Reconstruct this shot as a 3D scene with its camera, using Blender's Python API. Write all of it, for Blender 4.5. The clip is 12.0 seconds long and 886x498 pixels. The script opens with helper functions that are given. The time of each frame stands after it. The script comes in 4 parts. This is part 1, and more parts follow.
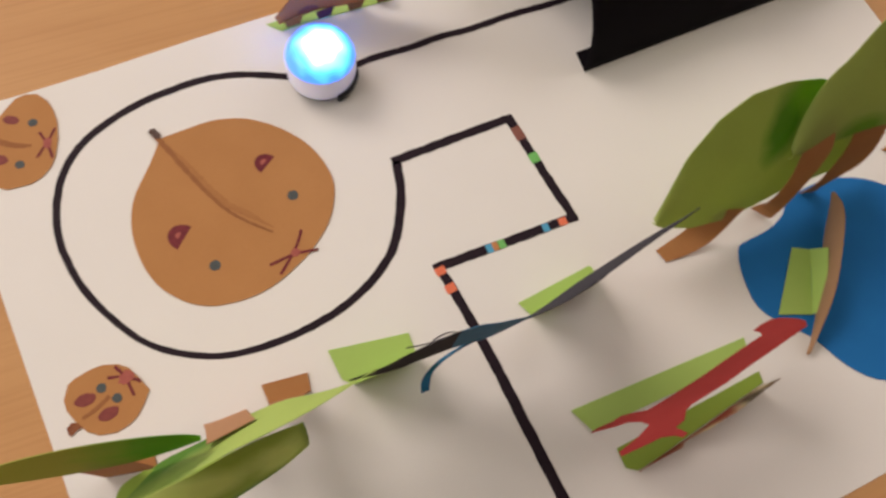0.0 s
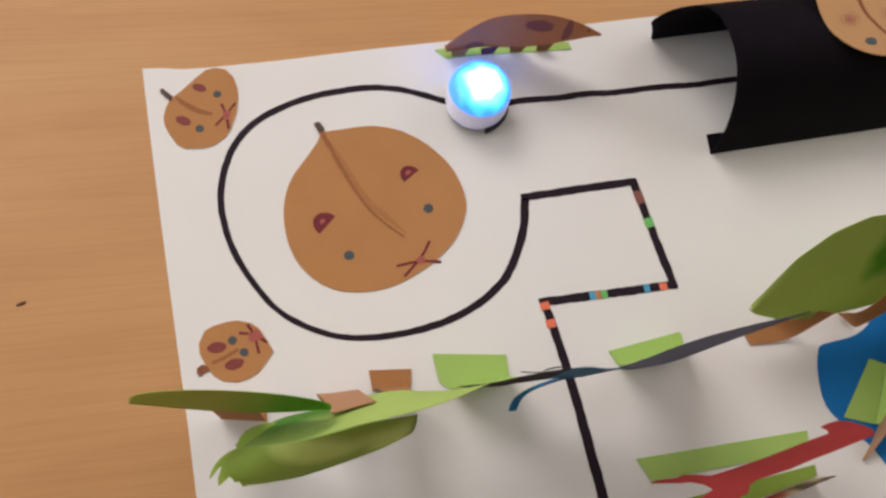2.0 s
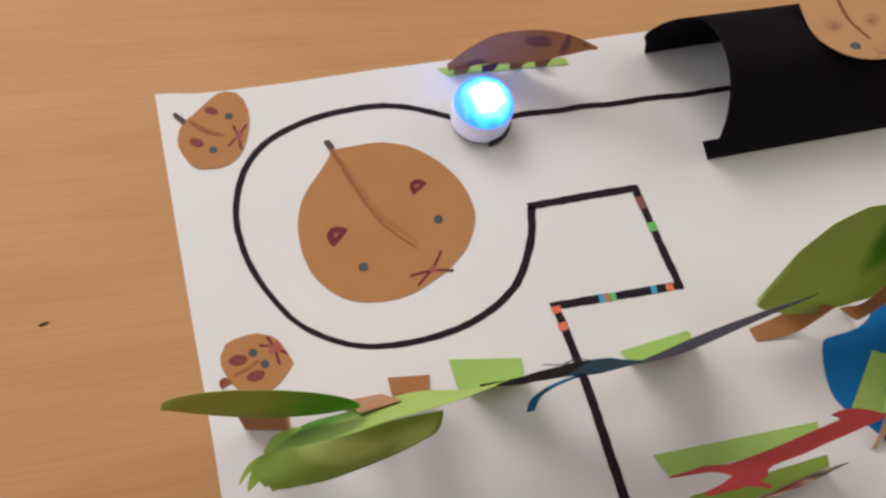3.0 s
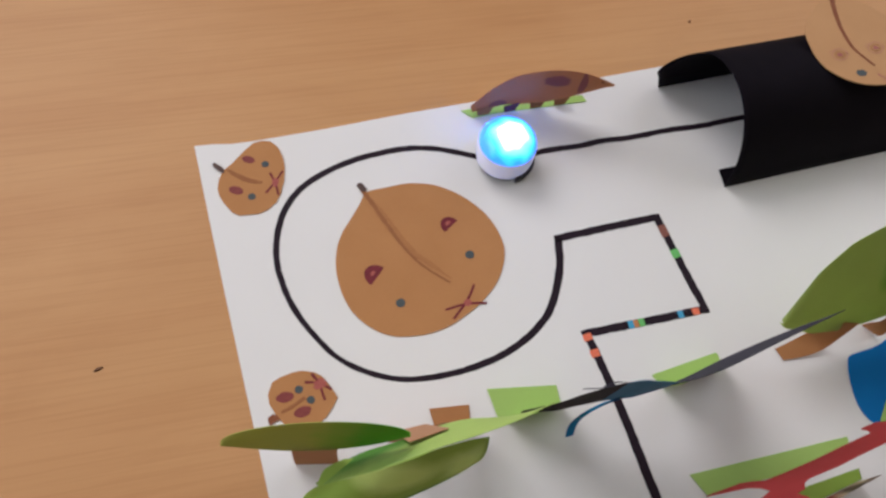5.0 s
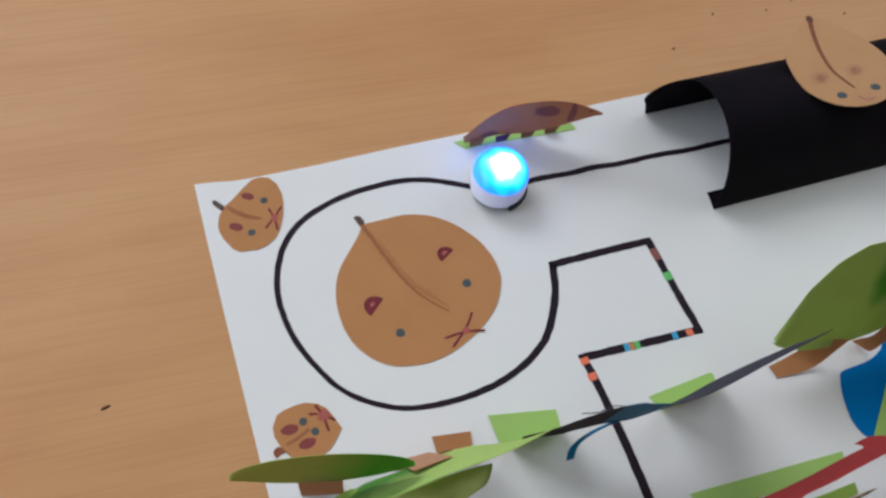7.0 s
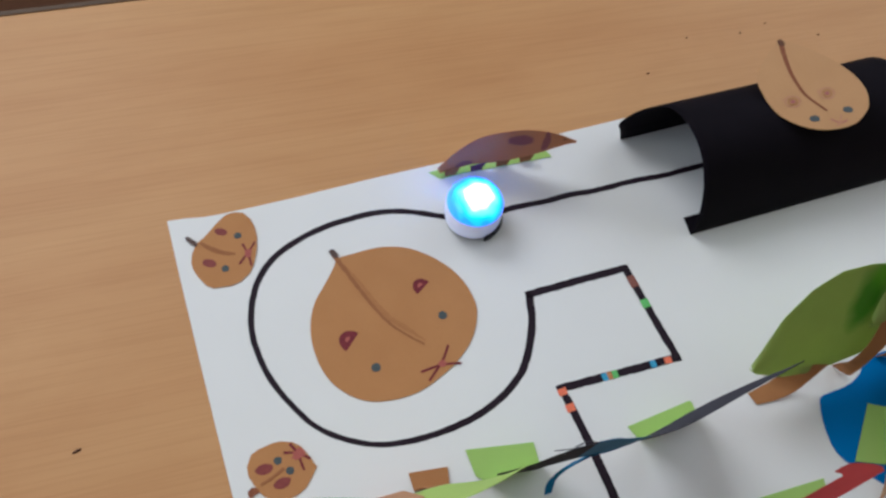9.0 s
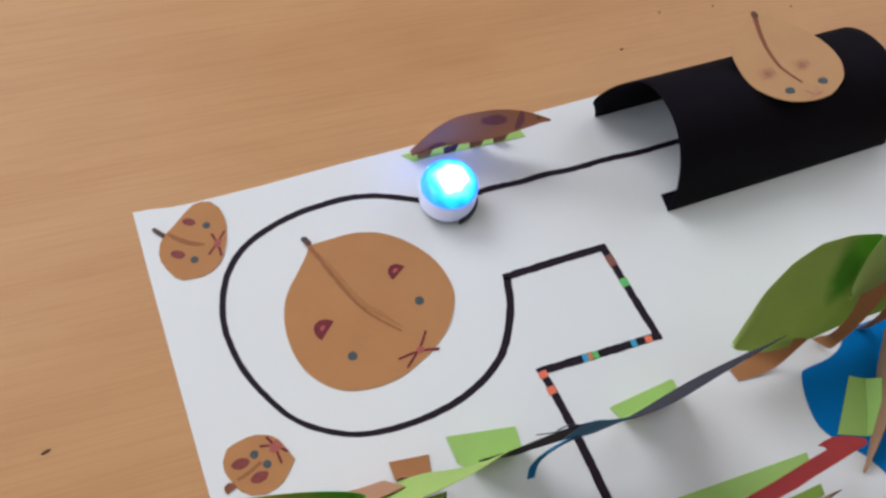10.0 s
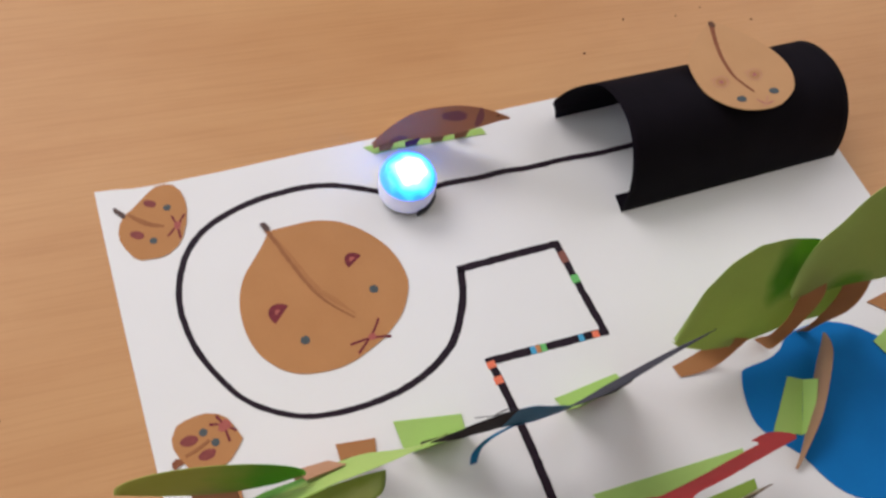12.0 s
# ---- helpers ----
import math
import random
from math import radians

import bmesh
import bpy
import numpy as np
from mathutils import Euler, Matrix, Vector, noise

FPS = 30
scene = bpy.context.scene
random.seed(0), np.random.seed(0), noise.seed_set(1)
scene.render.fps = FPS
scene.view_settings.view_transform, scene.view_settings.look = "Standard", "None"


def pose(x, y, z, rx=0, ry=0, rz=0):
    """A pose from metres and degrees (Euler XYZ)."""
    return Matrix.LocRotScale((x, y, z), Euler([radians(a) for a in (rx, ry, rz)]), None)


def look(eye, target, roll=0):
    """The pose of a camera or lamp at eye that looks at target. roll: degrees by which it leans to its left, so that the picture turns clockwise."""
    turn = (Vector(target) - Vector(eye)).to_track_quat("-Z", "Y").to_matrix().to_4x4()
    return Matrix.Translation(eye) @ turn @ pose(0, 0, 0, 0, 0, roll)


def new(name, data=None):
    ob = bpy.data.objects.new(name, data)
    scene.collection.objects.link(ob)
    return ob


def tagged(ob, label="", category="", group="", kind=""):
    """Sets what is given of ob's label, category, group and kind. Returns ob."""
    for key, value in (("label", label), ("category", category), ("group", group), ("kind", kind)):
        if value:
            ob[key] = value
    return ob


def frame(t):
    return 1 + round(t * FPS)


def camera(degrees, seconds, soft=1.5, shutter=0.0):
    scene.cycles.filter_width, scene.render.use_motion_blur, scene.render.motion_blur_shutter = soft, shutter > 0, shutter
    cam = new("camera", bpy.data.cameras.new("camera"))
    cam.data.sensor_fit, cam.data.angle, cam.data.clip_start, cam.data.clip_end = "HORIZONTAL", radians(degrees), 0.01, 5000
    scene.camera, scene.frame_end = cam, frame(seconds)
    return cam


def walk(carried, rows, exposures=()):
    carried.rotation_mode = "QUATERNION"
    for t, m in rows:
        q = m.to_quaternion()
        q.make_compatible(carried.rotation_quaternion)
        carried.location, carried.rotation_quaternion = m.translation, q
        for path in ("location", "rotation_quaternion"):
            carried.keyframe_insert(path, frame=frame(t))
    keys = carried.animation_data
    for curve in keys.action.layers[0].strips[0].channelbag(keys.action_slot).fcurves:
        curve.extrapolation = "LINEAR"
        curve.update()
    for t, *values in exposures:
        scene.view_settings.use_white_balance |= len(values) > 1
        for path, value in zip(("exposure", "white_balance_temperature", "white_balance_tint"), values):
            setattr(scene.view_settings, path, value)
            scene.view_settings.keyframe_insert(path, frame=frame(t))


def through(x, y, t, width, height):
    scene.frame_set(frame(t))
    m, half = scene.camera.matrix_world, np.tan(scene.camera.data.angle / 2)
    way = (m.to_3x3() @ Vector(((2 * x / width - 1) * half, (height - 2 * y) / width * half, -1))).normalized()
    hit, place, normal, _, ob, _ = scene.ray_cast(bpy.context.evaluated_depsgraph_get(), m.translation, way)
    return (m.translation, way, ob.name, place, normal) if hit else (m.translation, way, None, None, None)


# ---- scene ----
cam = camera(56.45, 12.0, 2.6, 0.4)
PATH = [
    (0, (0.08667, -0.24173, 0.32055), (0.18016, -0.12451, -0.05029), 13.84),
    (0.3, (0.07630, -0.24650, 0.32467), (0.16875, -0.12047, -0.04352), 14.83),
    (0.5, (0.06854, -0.25116, 0.32749), (0.16235, -0.12741, -0.04114), 17.60),
    (0.7, (0.05481, -0.25304, 0.32951), (0.15136, -0.12622, -0.03732), 18.73),
    (0.9, (0.04256, -0.25147, 0.32817), (0.14055, -0.12071, -0.03690), 19.49),
    (1, (0.04329, -0.25232, 0.32721), (0.13845, -0.11892, -0.03768), 18.84),
    (1.2, (0.04529, -0.24630, 0.33290), (0.13604, -0.11849, -0.03502), 20.27),
    (1.4, (0.04580, -0.24020, 0.34335), (0.13112, -0.11460, -0.02665), 20.48),
    (1.5, (0.04715, -0.23521, 0.34672), (0.13075, -0.11151, -0.02437), 20.93),
    (1.7, (0.05017, -0.23505, 0.35125), (0.12719, -0.10693, -0.01973), 19.16),
    (2, (0.05182, -0.23597, 0.35162), (0.12618, -0.10701, -0.01965), 18.83),
    (2.2, (0.05122, -0.23888, 0.35386), (0.12788, -0.10774, -0.01616), 19.04),
    (2.5, (0.04812, -0.24247, 0.35427), (0.12753, -0.10714, -0.01367), 18.90),
    (2.7, (0.04240, -0.24543, 0.35292), (0.12563, -0.10617, -0.01263), 18.64),
    (4.3, (0.02698, -0.25428, 0.36319), (0.10920, -0.09794, 0.00438), 12.71),
    (4.5, (0.02414, -0.25252, 0.36411), (0.10908, -0.09493, 0.00641), 13.07),
    (5, (0.02092, -0.25273, 0.36614), (0.10530, -0.09123, 0.01006), 12.41),
    (5.5, (0.02167, -0.25569, 0.36983), (0.10812, -0.09246, 0.01504), 12.15),
    (6, (0.02041, -0.25589, 0.37286), (0.10729, -0.08941, 0.01968), 11.43),
    (6.5, (0.01871, -0.25504, 0.37378), (0.10747, -0.08568, 0.02244), 10.99),
    (7, (0.01893, -0.25241, 0.37570), (0.10799, -0.08275, 0.02458), 10.84),
    (7.2, (0.01979, -0.25234, 0.37728), (0.10932, -0.08044, 0.02738), 10.56),
    (8.8, (0.02856, -0.24565, 0.37938), (0.11923, -0.07106, 0.03111), 9.95),
    (9, (0.03143, -0.24778, 0.37856), (0.12431, -0.07240, 0.03126), 9.85),
    (9.2, (0.03084, -0.24789, 0.37883), (0.12603, -0.07411, 0.03137), 10.20),
    (9.5, (0.03084, -0.24386, 0.37938), (0.12597, -0.07464, 0.02965), 10.60),
    (9.7, (0.03476, -0.24611, 0.37601), (0.13162, -0.07582, 0.02729), 10.54),
    (10, (0.03495, -0.24557, 0.37088), (0.13557, -0.07953, 0.02115), 11.08),
    (10.2, (0.03181, -0.24372, 0.37226), (0.13002, -0.07983, 0.02085), 10.57),
    (10.4, (0.03202, -0.24355, 0.37548), (0.12889, -0.07823, 0.02437), 10.20),
    (10.5, (0.03396, -0.24514, 0.37717), (0.13026, -0.07910, 0.02623), 9.93),
    (10.7, (0.03941, -0.24728, 0.38102), (0.13442, -0.08118, 0.02977), 9.59),
    (11, (0.03876, -0.25546, 0.38053), (0.13960, -0.08510, 0.03295), 10.50),
    (11.2, (0.04034, -0.25663, 0.38270), (0.14037, -0.08581, 0.03511), 10.47),
    (11.5, (0.04111, -0.25820, 0.38371), (0.14391, -0.08567, 0.03778), 11.17),
    (11.7, (0.04350, -0.25874, 0.38193), (0.14983, -0.08730, 0.03657), 12.69),
    (12, (0.04203, -0.25960, 0.37725), (0.15239, -0.09519, 0.02970), 15.47),
]
EXPOSURES = [
    (0.0, -0.28, 7800, 23), (0.5, -0.34, 7880, 24), (1.5, -0.31, 7250, 21), (2.5, -0.28, 6900, 20), (4.5, -0.30, 6500, 20), (5.5, -0.33, 6280, 18),
    (7.0, -0.35, 5900, 13), (9.0, -0.37, 5900, 12), (10.5, -0.16, 6060, 17), (12.0, -0.14, 6430, 20),
]
walk(cam, [(t, look(eye, target, roll)) for t, eye, target, roll in PATH], EXPOSURES)

# ---- world and large lights ----
world = bpy.data.worlds.new("world")
scene.world = world
world.use_nodes = True
wn = world.node_tree
sky = wn.nodes.new("ShaderNodeTexSky")
sky.sky_type = "NISHITA"
sky.sun_disc = False
sky.sun_elevation = radians(38)
sky.sun_rotation = radians(200)
wn.links.new(sky.outputs[0], wn.nodes["Background"].inputs["Color"])
wn.nodes["Background"].inputs["Strength"].default_value = 0.12


def area_lamp(name, m, sx, sy, watts, colour):
    data = bpy.data.lights.new(name, "AREA")
    data.shape, data.size, data.size_y = "RECTANGLE", sx, sy
    data.energy, data.color = watts, colour
    ob = new(name, data)
    ob.matrix_world = m
    return ob


WEST, WIN_X, WIN_Z, NORTH = -2.0, -0.80, 1.85, 1.42
EAST, EAST_Y = 1.12, 0.40
WIN_W, WIN_H = 1.7, 1.55
area_lamp("window_and_fill_light", look((WIN_X, NORTH + 0.03, WIN_Z), (WIN_X, 0.0, WIN_Z)), WIN_W, WIN_H, 60, (0.985, 0.98, 0.965))
WEST_Y = 0.15
area_lamp("window_and_fill_light", look((WEST - 0.03, WEST_Y, 0.95), (0.0, WEST_Y, 0.95)), 1.6, 1.3, 30, (0.92, 0.97, 1.0))
# Added fill lamp that lifts the right half; no window is known there.
area_lamp("window_and_fill_light", look((EAST + 0.03, EAST_Y, 1.0), (0.0, EAST_Y, 1.0)), 1.6, 1.2, 10.5, (0.985, 0.98, 0.965))

# ---- materials ----


def rgba(c):
    return (c[0], c[1], c[2], 1.0)


def material(name, base, dark=None, scale=60.0, detail=6.0, rough=0.75, bump=0.1, bump_scale=900.0, metal=0.0,
             stretch=(1, 1, 1), spec=0.3, through_light=0.0):
    """A surface with two-scale colour variation and a fine bump."""
    m = bpy.data.materials.new(name)
    m.use_nodes = True
    nt = m.node_tree
    b = nt.nodes["Principled BSDF"]
    b.inputs["Roughness"].default_value = rough
    b.inputs["Metallic"].default_value = metal
    b.inputs["Specular IOR Level"].default_value = spec
    dark = dark or tuple(c * 0.86 for c in base)
    tc = nt.nodes.new("ShaderNodeTexCoord")
    mp = nt.nodes.new("ShaderNodeMapping")
    mp.inputs["Scale"].default_value = stretch
    nt.links.new(tc.outputs["Object"], mp.inputs["Vector"])
    n1 = nt.nodes.new("ShaderNodeTexNoise")
    n1.inputs["Scale"].default_value, n1.inputs["Detail"].default_value = scale, detail
    n2 = nt.nodes.new("ShaderNodeTexNoise")
    n2.inputs["Scale"].default_value, n2.inputs["Detail"].default_value = bump_scale, 3.0
    nt.links.new(mp.outputs[0], n1.inputs["Vector"])
    nt.links.new(mp.outputs[0], n2.inputs["Vector"])
    add = nt.nodes.new("ShaderNodeMath")
    add.operation = "MULTIPLY_ADD"
    add.inputs[1].default_value, add.inputs[2].default_value = 0.35, 0.0
    nt.links.new(n2.outputs["Fac"], add.inputs[0])
    add2 = nt.nodes.new("ShaderNodeMath")
    add2.operation = "MULTIPLY_ADD"
    add2.inputs[1].default_value = 0.65
    nt.links.new(n1.outputs["Fac"], add2.inputs[0])
    nt.links.new(add.outputs[0], add2.inputs[2])
    ramp = nt.nodes.new("ShaderNodeValToRGB")
    ramp.color_ramp.elements[0].position, ramp.color_ramp.elements[1].position = 0.3, 0.7
    ramp.color_ramp.elements[0].color, ramp.color_ramp.elements[1].color = rgba(dark), rgba(base)
    nt.links.new(add2.outputs[0], ramp.inputs[0])
    nt.links.new(ramp.outputs[0], b.inputs["Base Color"])
    bp = nt.nodes.new("ShaderNodeBump")
    bp.inputs["Strength"].default_value, bp.inputs["Distance"].default_value = bump, 0.0004
    nt.links.new(n2.outputs["Fac"], bp.inputs["Height"])
    nt.links.new(bp.outputs[0], b.inputs["Normal"])
    if through_light:
        tr = nt.nodes.new("ShaderNodeBsdfTranslucent")
        ms = nt.nodes.new("ShaderNodeMixShader")
        ms.inputs[0].default_value = through_light
        nt.links.new(ramp.outputs[0], tr.inputs["Color"])
        nt.links.new(b.outputs[0], ms.inputs[1])
        nt.links.new(tr.outputs[0], ms.inputs[2])
        nt.links.new(ms.outputs[0], nt.nodes["Material Output"].inputs["Surface"])
    return m


def blotched(m, colour, centre, radius, seed_scale=90.0, soft=0.6, strength=0.85):
    """Adds a patch of felt-pen colour, painted shade and highlight alike, with a ragged edge round a point of the
    object.
    """
    nt = m.node_tree
    b = nt.nodes["Principled BSDF"]
    old = b.inputs["Base Color"].links[0].from_socket
    tc = nt.nodes.new("ShaderNodeTexCoord")
    mp = nt.nodes.new("ShaderNodeMapping")
    mp.vector_type = "POINT"
    mp.inputs["Location"].default_value = [-c / r for c, r in zip(centre, radius)]
    mp.inputs["Scale"].default_value = [1.0 / r for r in radius]
    nt.links.new(tc.outputs["Object"], mp.inputs["Vector"])
    ln = nt.nodes.new("ShaderNodeVectorMath")
    ln.operation = "LENGTH"
    nt.links.new(mp.outputs[0], ln.inputs[0])
    nz = nt.nodes.new("ShaderNodeTexNoise")
    nz.inputs["Scale"].default_value, nz.inputs["Detail"].default_value = seed_scale, 4.0
    nt.links.new(tc.outputs["Object"], nz.inputs["Vector"])
    ad = nt.nodes.new("ShaderNodeMath")
    ad.operation = "MULTIPLY_ADD"
    ad.inputs[1].default_value = 0.5
    nt.links.new(nz.outputs["Fac"], ad.inputs[0])
    nt.links.new(ln.outputs["Value"], ad.inputs[2])
    mr = nt.nodes.new("ShaderNodeMapRange")
    mr.inputs["From Min"].default_value, mr.inputs["From Max"].default_value = 1.25 - soft, 1.25
    mr.inputs["To Min"].default_value, mr.inputs["To Max"].default_value = strength, 0.0
    nt.links.new(ad.outputs[0], mr.inputs["Value"])
    mx = nt.nodes.new("ShaderNodeMix")
    mx.data_type = "RGBA"
    nt.links.new(mr.outputs[0], mx.inputs[0])
    nt.links.new(old, mx.inputs[6])
    mx.inputs[7].default_value = rgba(colour)
    nt.links.new(mx.outputs[2], b.inputs["Base Color"])
    for n in nt.nodes:
        if n.bl_idname == "ShaderNodeBsdfTranslucent":
            nt.links.new(mx.outputs[2], n.inputs["Color"])
    return m


def wood_material():
    m = bpy.data.materials.new("beech_laminate")
    m.use_nodes = True
    nt = m.node_tree
    b = nt.nodes["Principled BSDF"]
    b.inputs["Roughness"].default_value = 0.46
    b.inputs["Specular IOR Level"].default_value = 0.2
    tc = nt.nodes.new("ShaderNodeTexCoord")

    def noise_at(scale, stretch, detail, rough=0.6, warp=0.0):
        mp = nt.nodes.new("ShaderNodeMapping")
        mp.inputs["Scale"].default_value = stretch
        nt.links.new(tc.outputs["Object"], mp.inputs["Vector"])
        n = nt.nodes.new("ShaderNodeTexNoise")
        n.inputs["Scale"].default_value, n.inputs["Detail"].default_value = scale, detail
        n.inputs["Roughness"].default_value, n.inputs["Distortion"].default_value = rough, warp
        nt.links.new(mp.outputs[0], n.inputs["Vector"])
        return n.outputs["Fac"]

    broad = noise_at(7.0, (0.3, 2.6, 1), 3.0, 0.5, 0.6)
    grain = noise_at(60.0, (0.06, 2.0, 1), 5.0, 0.65, 0.3)
    pores = noise_at(420.0, (0.035, 1.6, 1), 2.0, 0.6)

    def ramp(src, lo, hi, c0, c1):
        r = nt.nodes.new("ShaderNodeValToRGB")
        r.color_ramp.elements[0].position, r.color_ramp.elements[1].position = lo, hi
        r.color_ramp.elements[0].color, r.color_ramp.elements[1].color = rgba(c0), rgba(c1)
        nt.links.new(src, r.inputs[0])
        return r.outputs[0]

    def mixed(kind, fac, a, c):
        mx = nt.nodes.new("ShaderNodeMix")
        mx.data_type, mx.blend_type = "RGBA", kind
        mx.inputs[0].default_value = fac
        nt.links.new(a, mx.inputs[6])
        nt.links.new(c, mx.inputs[7])
        return mx.outputs[2]

    col = ramp(broad, 0.3, 0.7, WOOD_A, WOOD_B)
    col = mixed("MULTIPLY", 0.34, col, ramp(grain, 0.35, 0.65, (0.90, 0.87, 0.83), (1.0, 1.0, 1.0)))
    col = mixed("MULTIPLY", 0.30, col, ramp(pores, 0.38, 0.52, (0.84, 0.78, 0.72), (1.0, 1.0, 1.0)))
    blotch = noise_at(22.0, (0.5, 1.3, 1), 4.0, 0.6, 0.8)
    col = mixed("MULTIPLY", 0.5, col, ramp(blotch, 0.35, 0.68, (0.90, 0.86, 0.82), (1.0, 1.0, 1.0)))
    nt.links.new(col, b.inputs["Base Color"])
    bp = nt.nodes.new("ShaderNodeBump")
    bp.inputs["Strength"].default_value, bp.inputs["Distance"].default_value = 0.15, 0.0003
    nt.links.new(pores, bp.inputs["Height"])
    nt.links.new(bp.outputs[0], b.inputs["Normal"])
    return m


WOOD_A, WOOD_B = (0.578, 0.306, 0.130), (0.633, 0.358, 0.158)
WOOD = wood_material()
WHITE = material("white_card", (0.833, 0.838, 0.802), (0.788, 0.793, 0.757), 11, 6, 0.7, 0.12, 1500)
INK = material("black_felt_pen", (0.024, 0.013, 0.021), (0.014, 0.008, 0.013), 260, 4, 0.6, 0.1, 1200, spec=0.15)
BLACK = material("black_card", (0.0078, 0.0058, 0.0092), (0.0048, 0.0036, 0.0056), 40, 6, 0.8, 0.15, 1600, spec=0.08)
TIP = material("grey_brown_pen", (0.13, 0.085, 0.07), (0.08, 0.05, 0.045), 600, 4, 0.7, 0.2, 1500)
SCUFF = material("grey_scuff", (0.030, 0.027, 0.030), (0.010, 0.009, 0.011), 900, 4, 0.8, 0.15, 1600)
TAN = material("tan_paper", (0.51, 0.243, 0.090), (0.465, 0.215, 0.077), 45, 5, 0.8, 0.12, 1300)
TAN_LIGHT = material("light_tan_card", (0.57, 0.32, 0.145), (0.52, 0.285, 0.125), 45, 5, 0.8, 0.12, 1300)
PINK_TAN = material("pinkish_tan_paper", (0.62, 0.345, 0.19), (0.57, 0.31, 0.165), 50, 4, 0.78, 0.12, 1300, through_light=0.2)
STEM = material("brown_crayon", (0.30, 0.105, 0.042), (0.20, 0.062, 0.028), 300, 4, 0.7, 0.3, 1500)
CRAYON = material("faint_brown_crayon", (0.45, 0.205, 0.074), (0.40, 0.17, 0.062), 500, 4, 0.8, 0.3, 1500)
PENCIL_DARK = material("mid_brown_crayon", (0.31, 0.12, 0.048), (0.36, 0.15, 0.056), 420, 4, 0.8, 0.3, 1500)
PENCIL = material("light_brown_pencil", (0.38, 0.155, 0.060), (0.44, 0.20, 0.072), 520, 4, 0.8, 0.3, 1500)
RED_PEN = material("dark_red_felt_pen", (0.23, 0.028, 0.035), (0.13, 0.015, 0.022), 400, 4, 0.6, 0.1, 1500)
BROWN_RED = material("brown_red_felt_pen", (0.27, 0.062, 0.05), (0.20, 0.04, 0.038), 400, 4, 0.6, 0.1, 1500)
PINK_PEN = material("pink_felt_pen", (0.46, 0.125, 0.095), (0.37, 0.09, 0.072), 400, 4, 0.6, 0.1, 1500)
PINK_FAINT = material("faint_pink_pencil", (0.55, 0.27, 0.16), (0.48, 0.22, 0.13), 500, 4, 0.7, 0.2, 1500)
PINK_MID = material("soft_pink_pencil", (0.46, 0.17, 0.14), (0.40, 0.13, 0.11), 500, 4, 0.7, 0.2, 1500)
PURPLE_PEN = material("purple_felt_pen", (0.13, 0.035, 0.10), (0.085, 0.02, 0.06), 300, 4, 0.6, 0.1, 1500)
TEAL_PEN = material("blue_grey_felt_pen", (0.088, 0.108, 0.108), (0.058, 0.072, 0.074), 500, 4, 0.6, 0.1, 1500)
ORANGE_PEN = material("orange_felt_pen", (0.90, 0.23, 0.12), (0.82, 0.18, 0.09), 500, 4, 0.6, 0.1, 1500)
PALE_ORANGE = material("pale_orange_felt_pen", (0.62, 0.27, 0.10), (0.5, 0.2, 0.08), 500, 4, 0.6, 0.1, 1500)
BLUE_PEN = material("sky_blue_felt_pen", (0.06, 0.40, 0.62), (0.05, 0.32, 0.54), 500, 4, 0.6, 0.1, 1500)
GREEN_PEN = material("green_felt_pen", (0.16, 0.58, 0.16), (0.13, 0.48, 0.13), 500, 4, 0.6, 0.1, 1500)
BROWN_PEN = material("brown_felt_pen", (0.30, 0.115, 0.085), (0.22, 0.08, 0.06), 500, 4, 0.6, 0.1, 1500)
LIME = material("lime_green_paper", (0.49, 0.73, 0.20), (0.45, 0.685, 0.18), 50, 4, 0.75, 0.12, 1300, through_light=0.24)
OLIVE = material("olive_green_paper", (0.31, 0.48, 0.075), (0.285, 0.445, 0.068), 50, 4, 0.75, 0.12, 1300, through_light=0.24)
BROWN = material("brown_paper", (0.55, 0.265, 0.10), (0.48, 0.215, 0.078), 50, 4, 0.78, 0.12, 1300, through_light=0.24)
LAKE = material("blue_card", (0.0025, 0.18, 0.49), (0.002, 0.16, 0.445), 60, 4, 0.85, 0.15, 1500, spec=0.12)
NAVY = material("navy_paper", (0.048, 0.047, 0.062), (0.036, 0.036, 0.048), 80, 4, 0.8, 0.12, 1400, spec=0.15)
SOOT = material("brown_black_paper", (0.022, 0.014, 0.015), (0.016, 0.010, 0.011), 80, 4, 0.8, 0.12, 1400, spec=0.12)
BLUE_PAPER = material("dull_blue_paper", (0.03, 0.20, 0.36), (0.02, 0.15, 0.29), 120, 4, 0.7, 0.12, 1400, through_light=0.24)
BLUE_CURL = material("bright_blue_paper", (0.012, 0.23, 0.46), (0.01, 0.19, 0.40), 80, 4, 0.75, 0.12, 1400, through_light=0.24)
RED_PAPER = material("red_paper", (0.60, 0.078, 0.074), (0.54, 0.064, 0.062), 70, 4, 0.75, 0.12, 1400, through_light=0.48)
BOAT = material("dull_brown_card", (0.40, 0.23, 0.13), (0.355, 0.20, 0.11), 60, 4, 0.8, 0.12, 1300)
HOG_LEG = material("brown_leg_paper", (0.40, 0.18, 0.075), (0.33, 0.14, 0.06), 70, 4, 0.75, 0.12, 1300, through_light=0.24)
SCRAP = material("dark_crumb", (0.17, 0.075, 0.04), (0.10, 0.042, 0.024), 600, 3, 0.8, 0.2, 1500)
CRUMB = material("brown_crumb", (0.27, 0.125, 0.06), (0.20, 0.085, 0.042), 600, 3, 0.8, 0.2, 1500)
WALL = material("beige_wall_paint", (0.42, 0.36, 0.28), (0.38, 0.33, 0.255), 2.5, 4, 0.8, 0.1, 220)
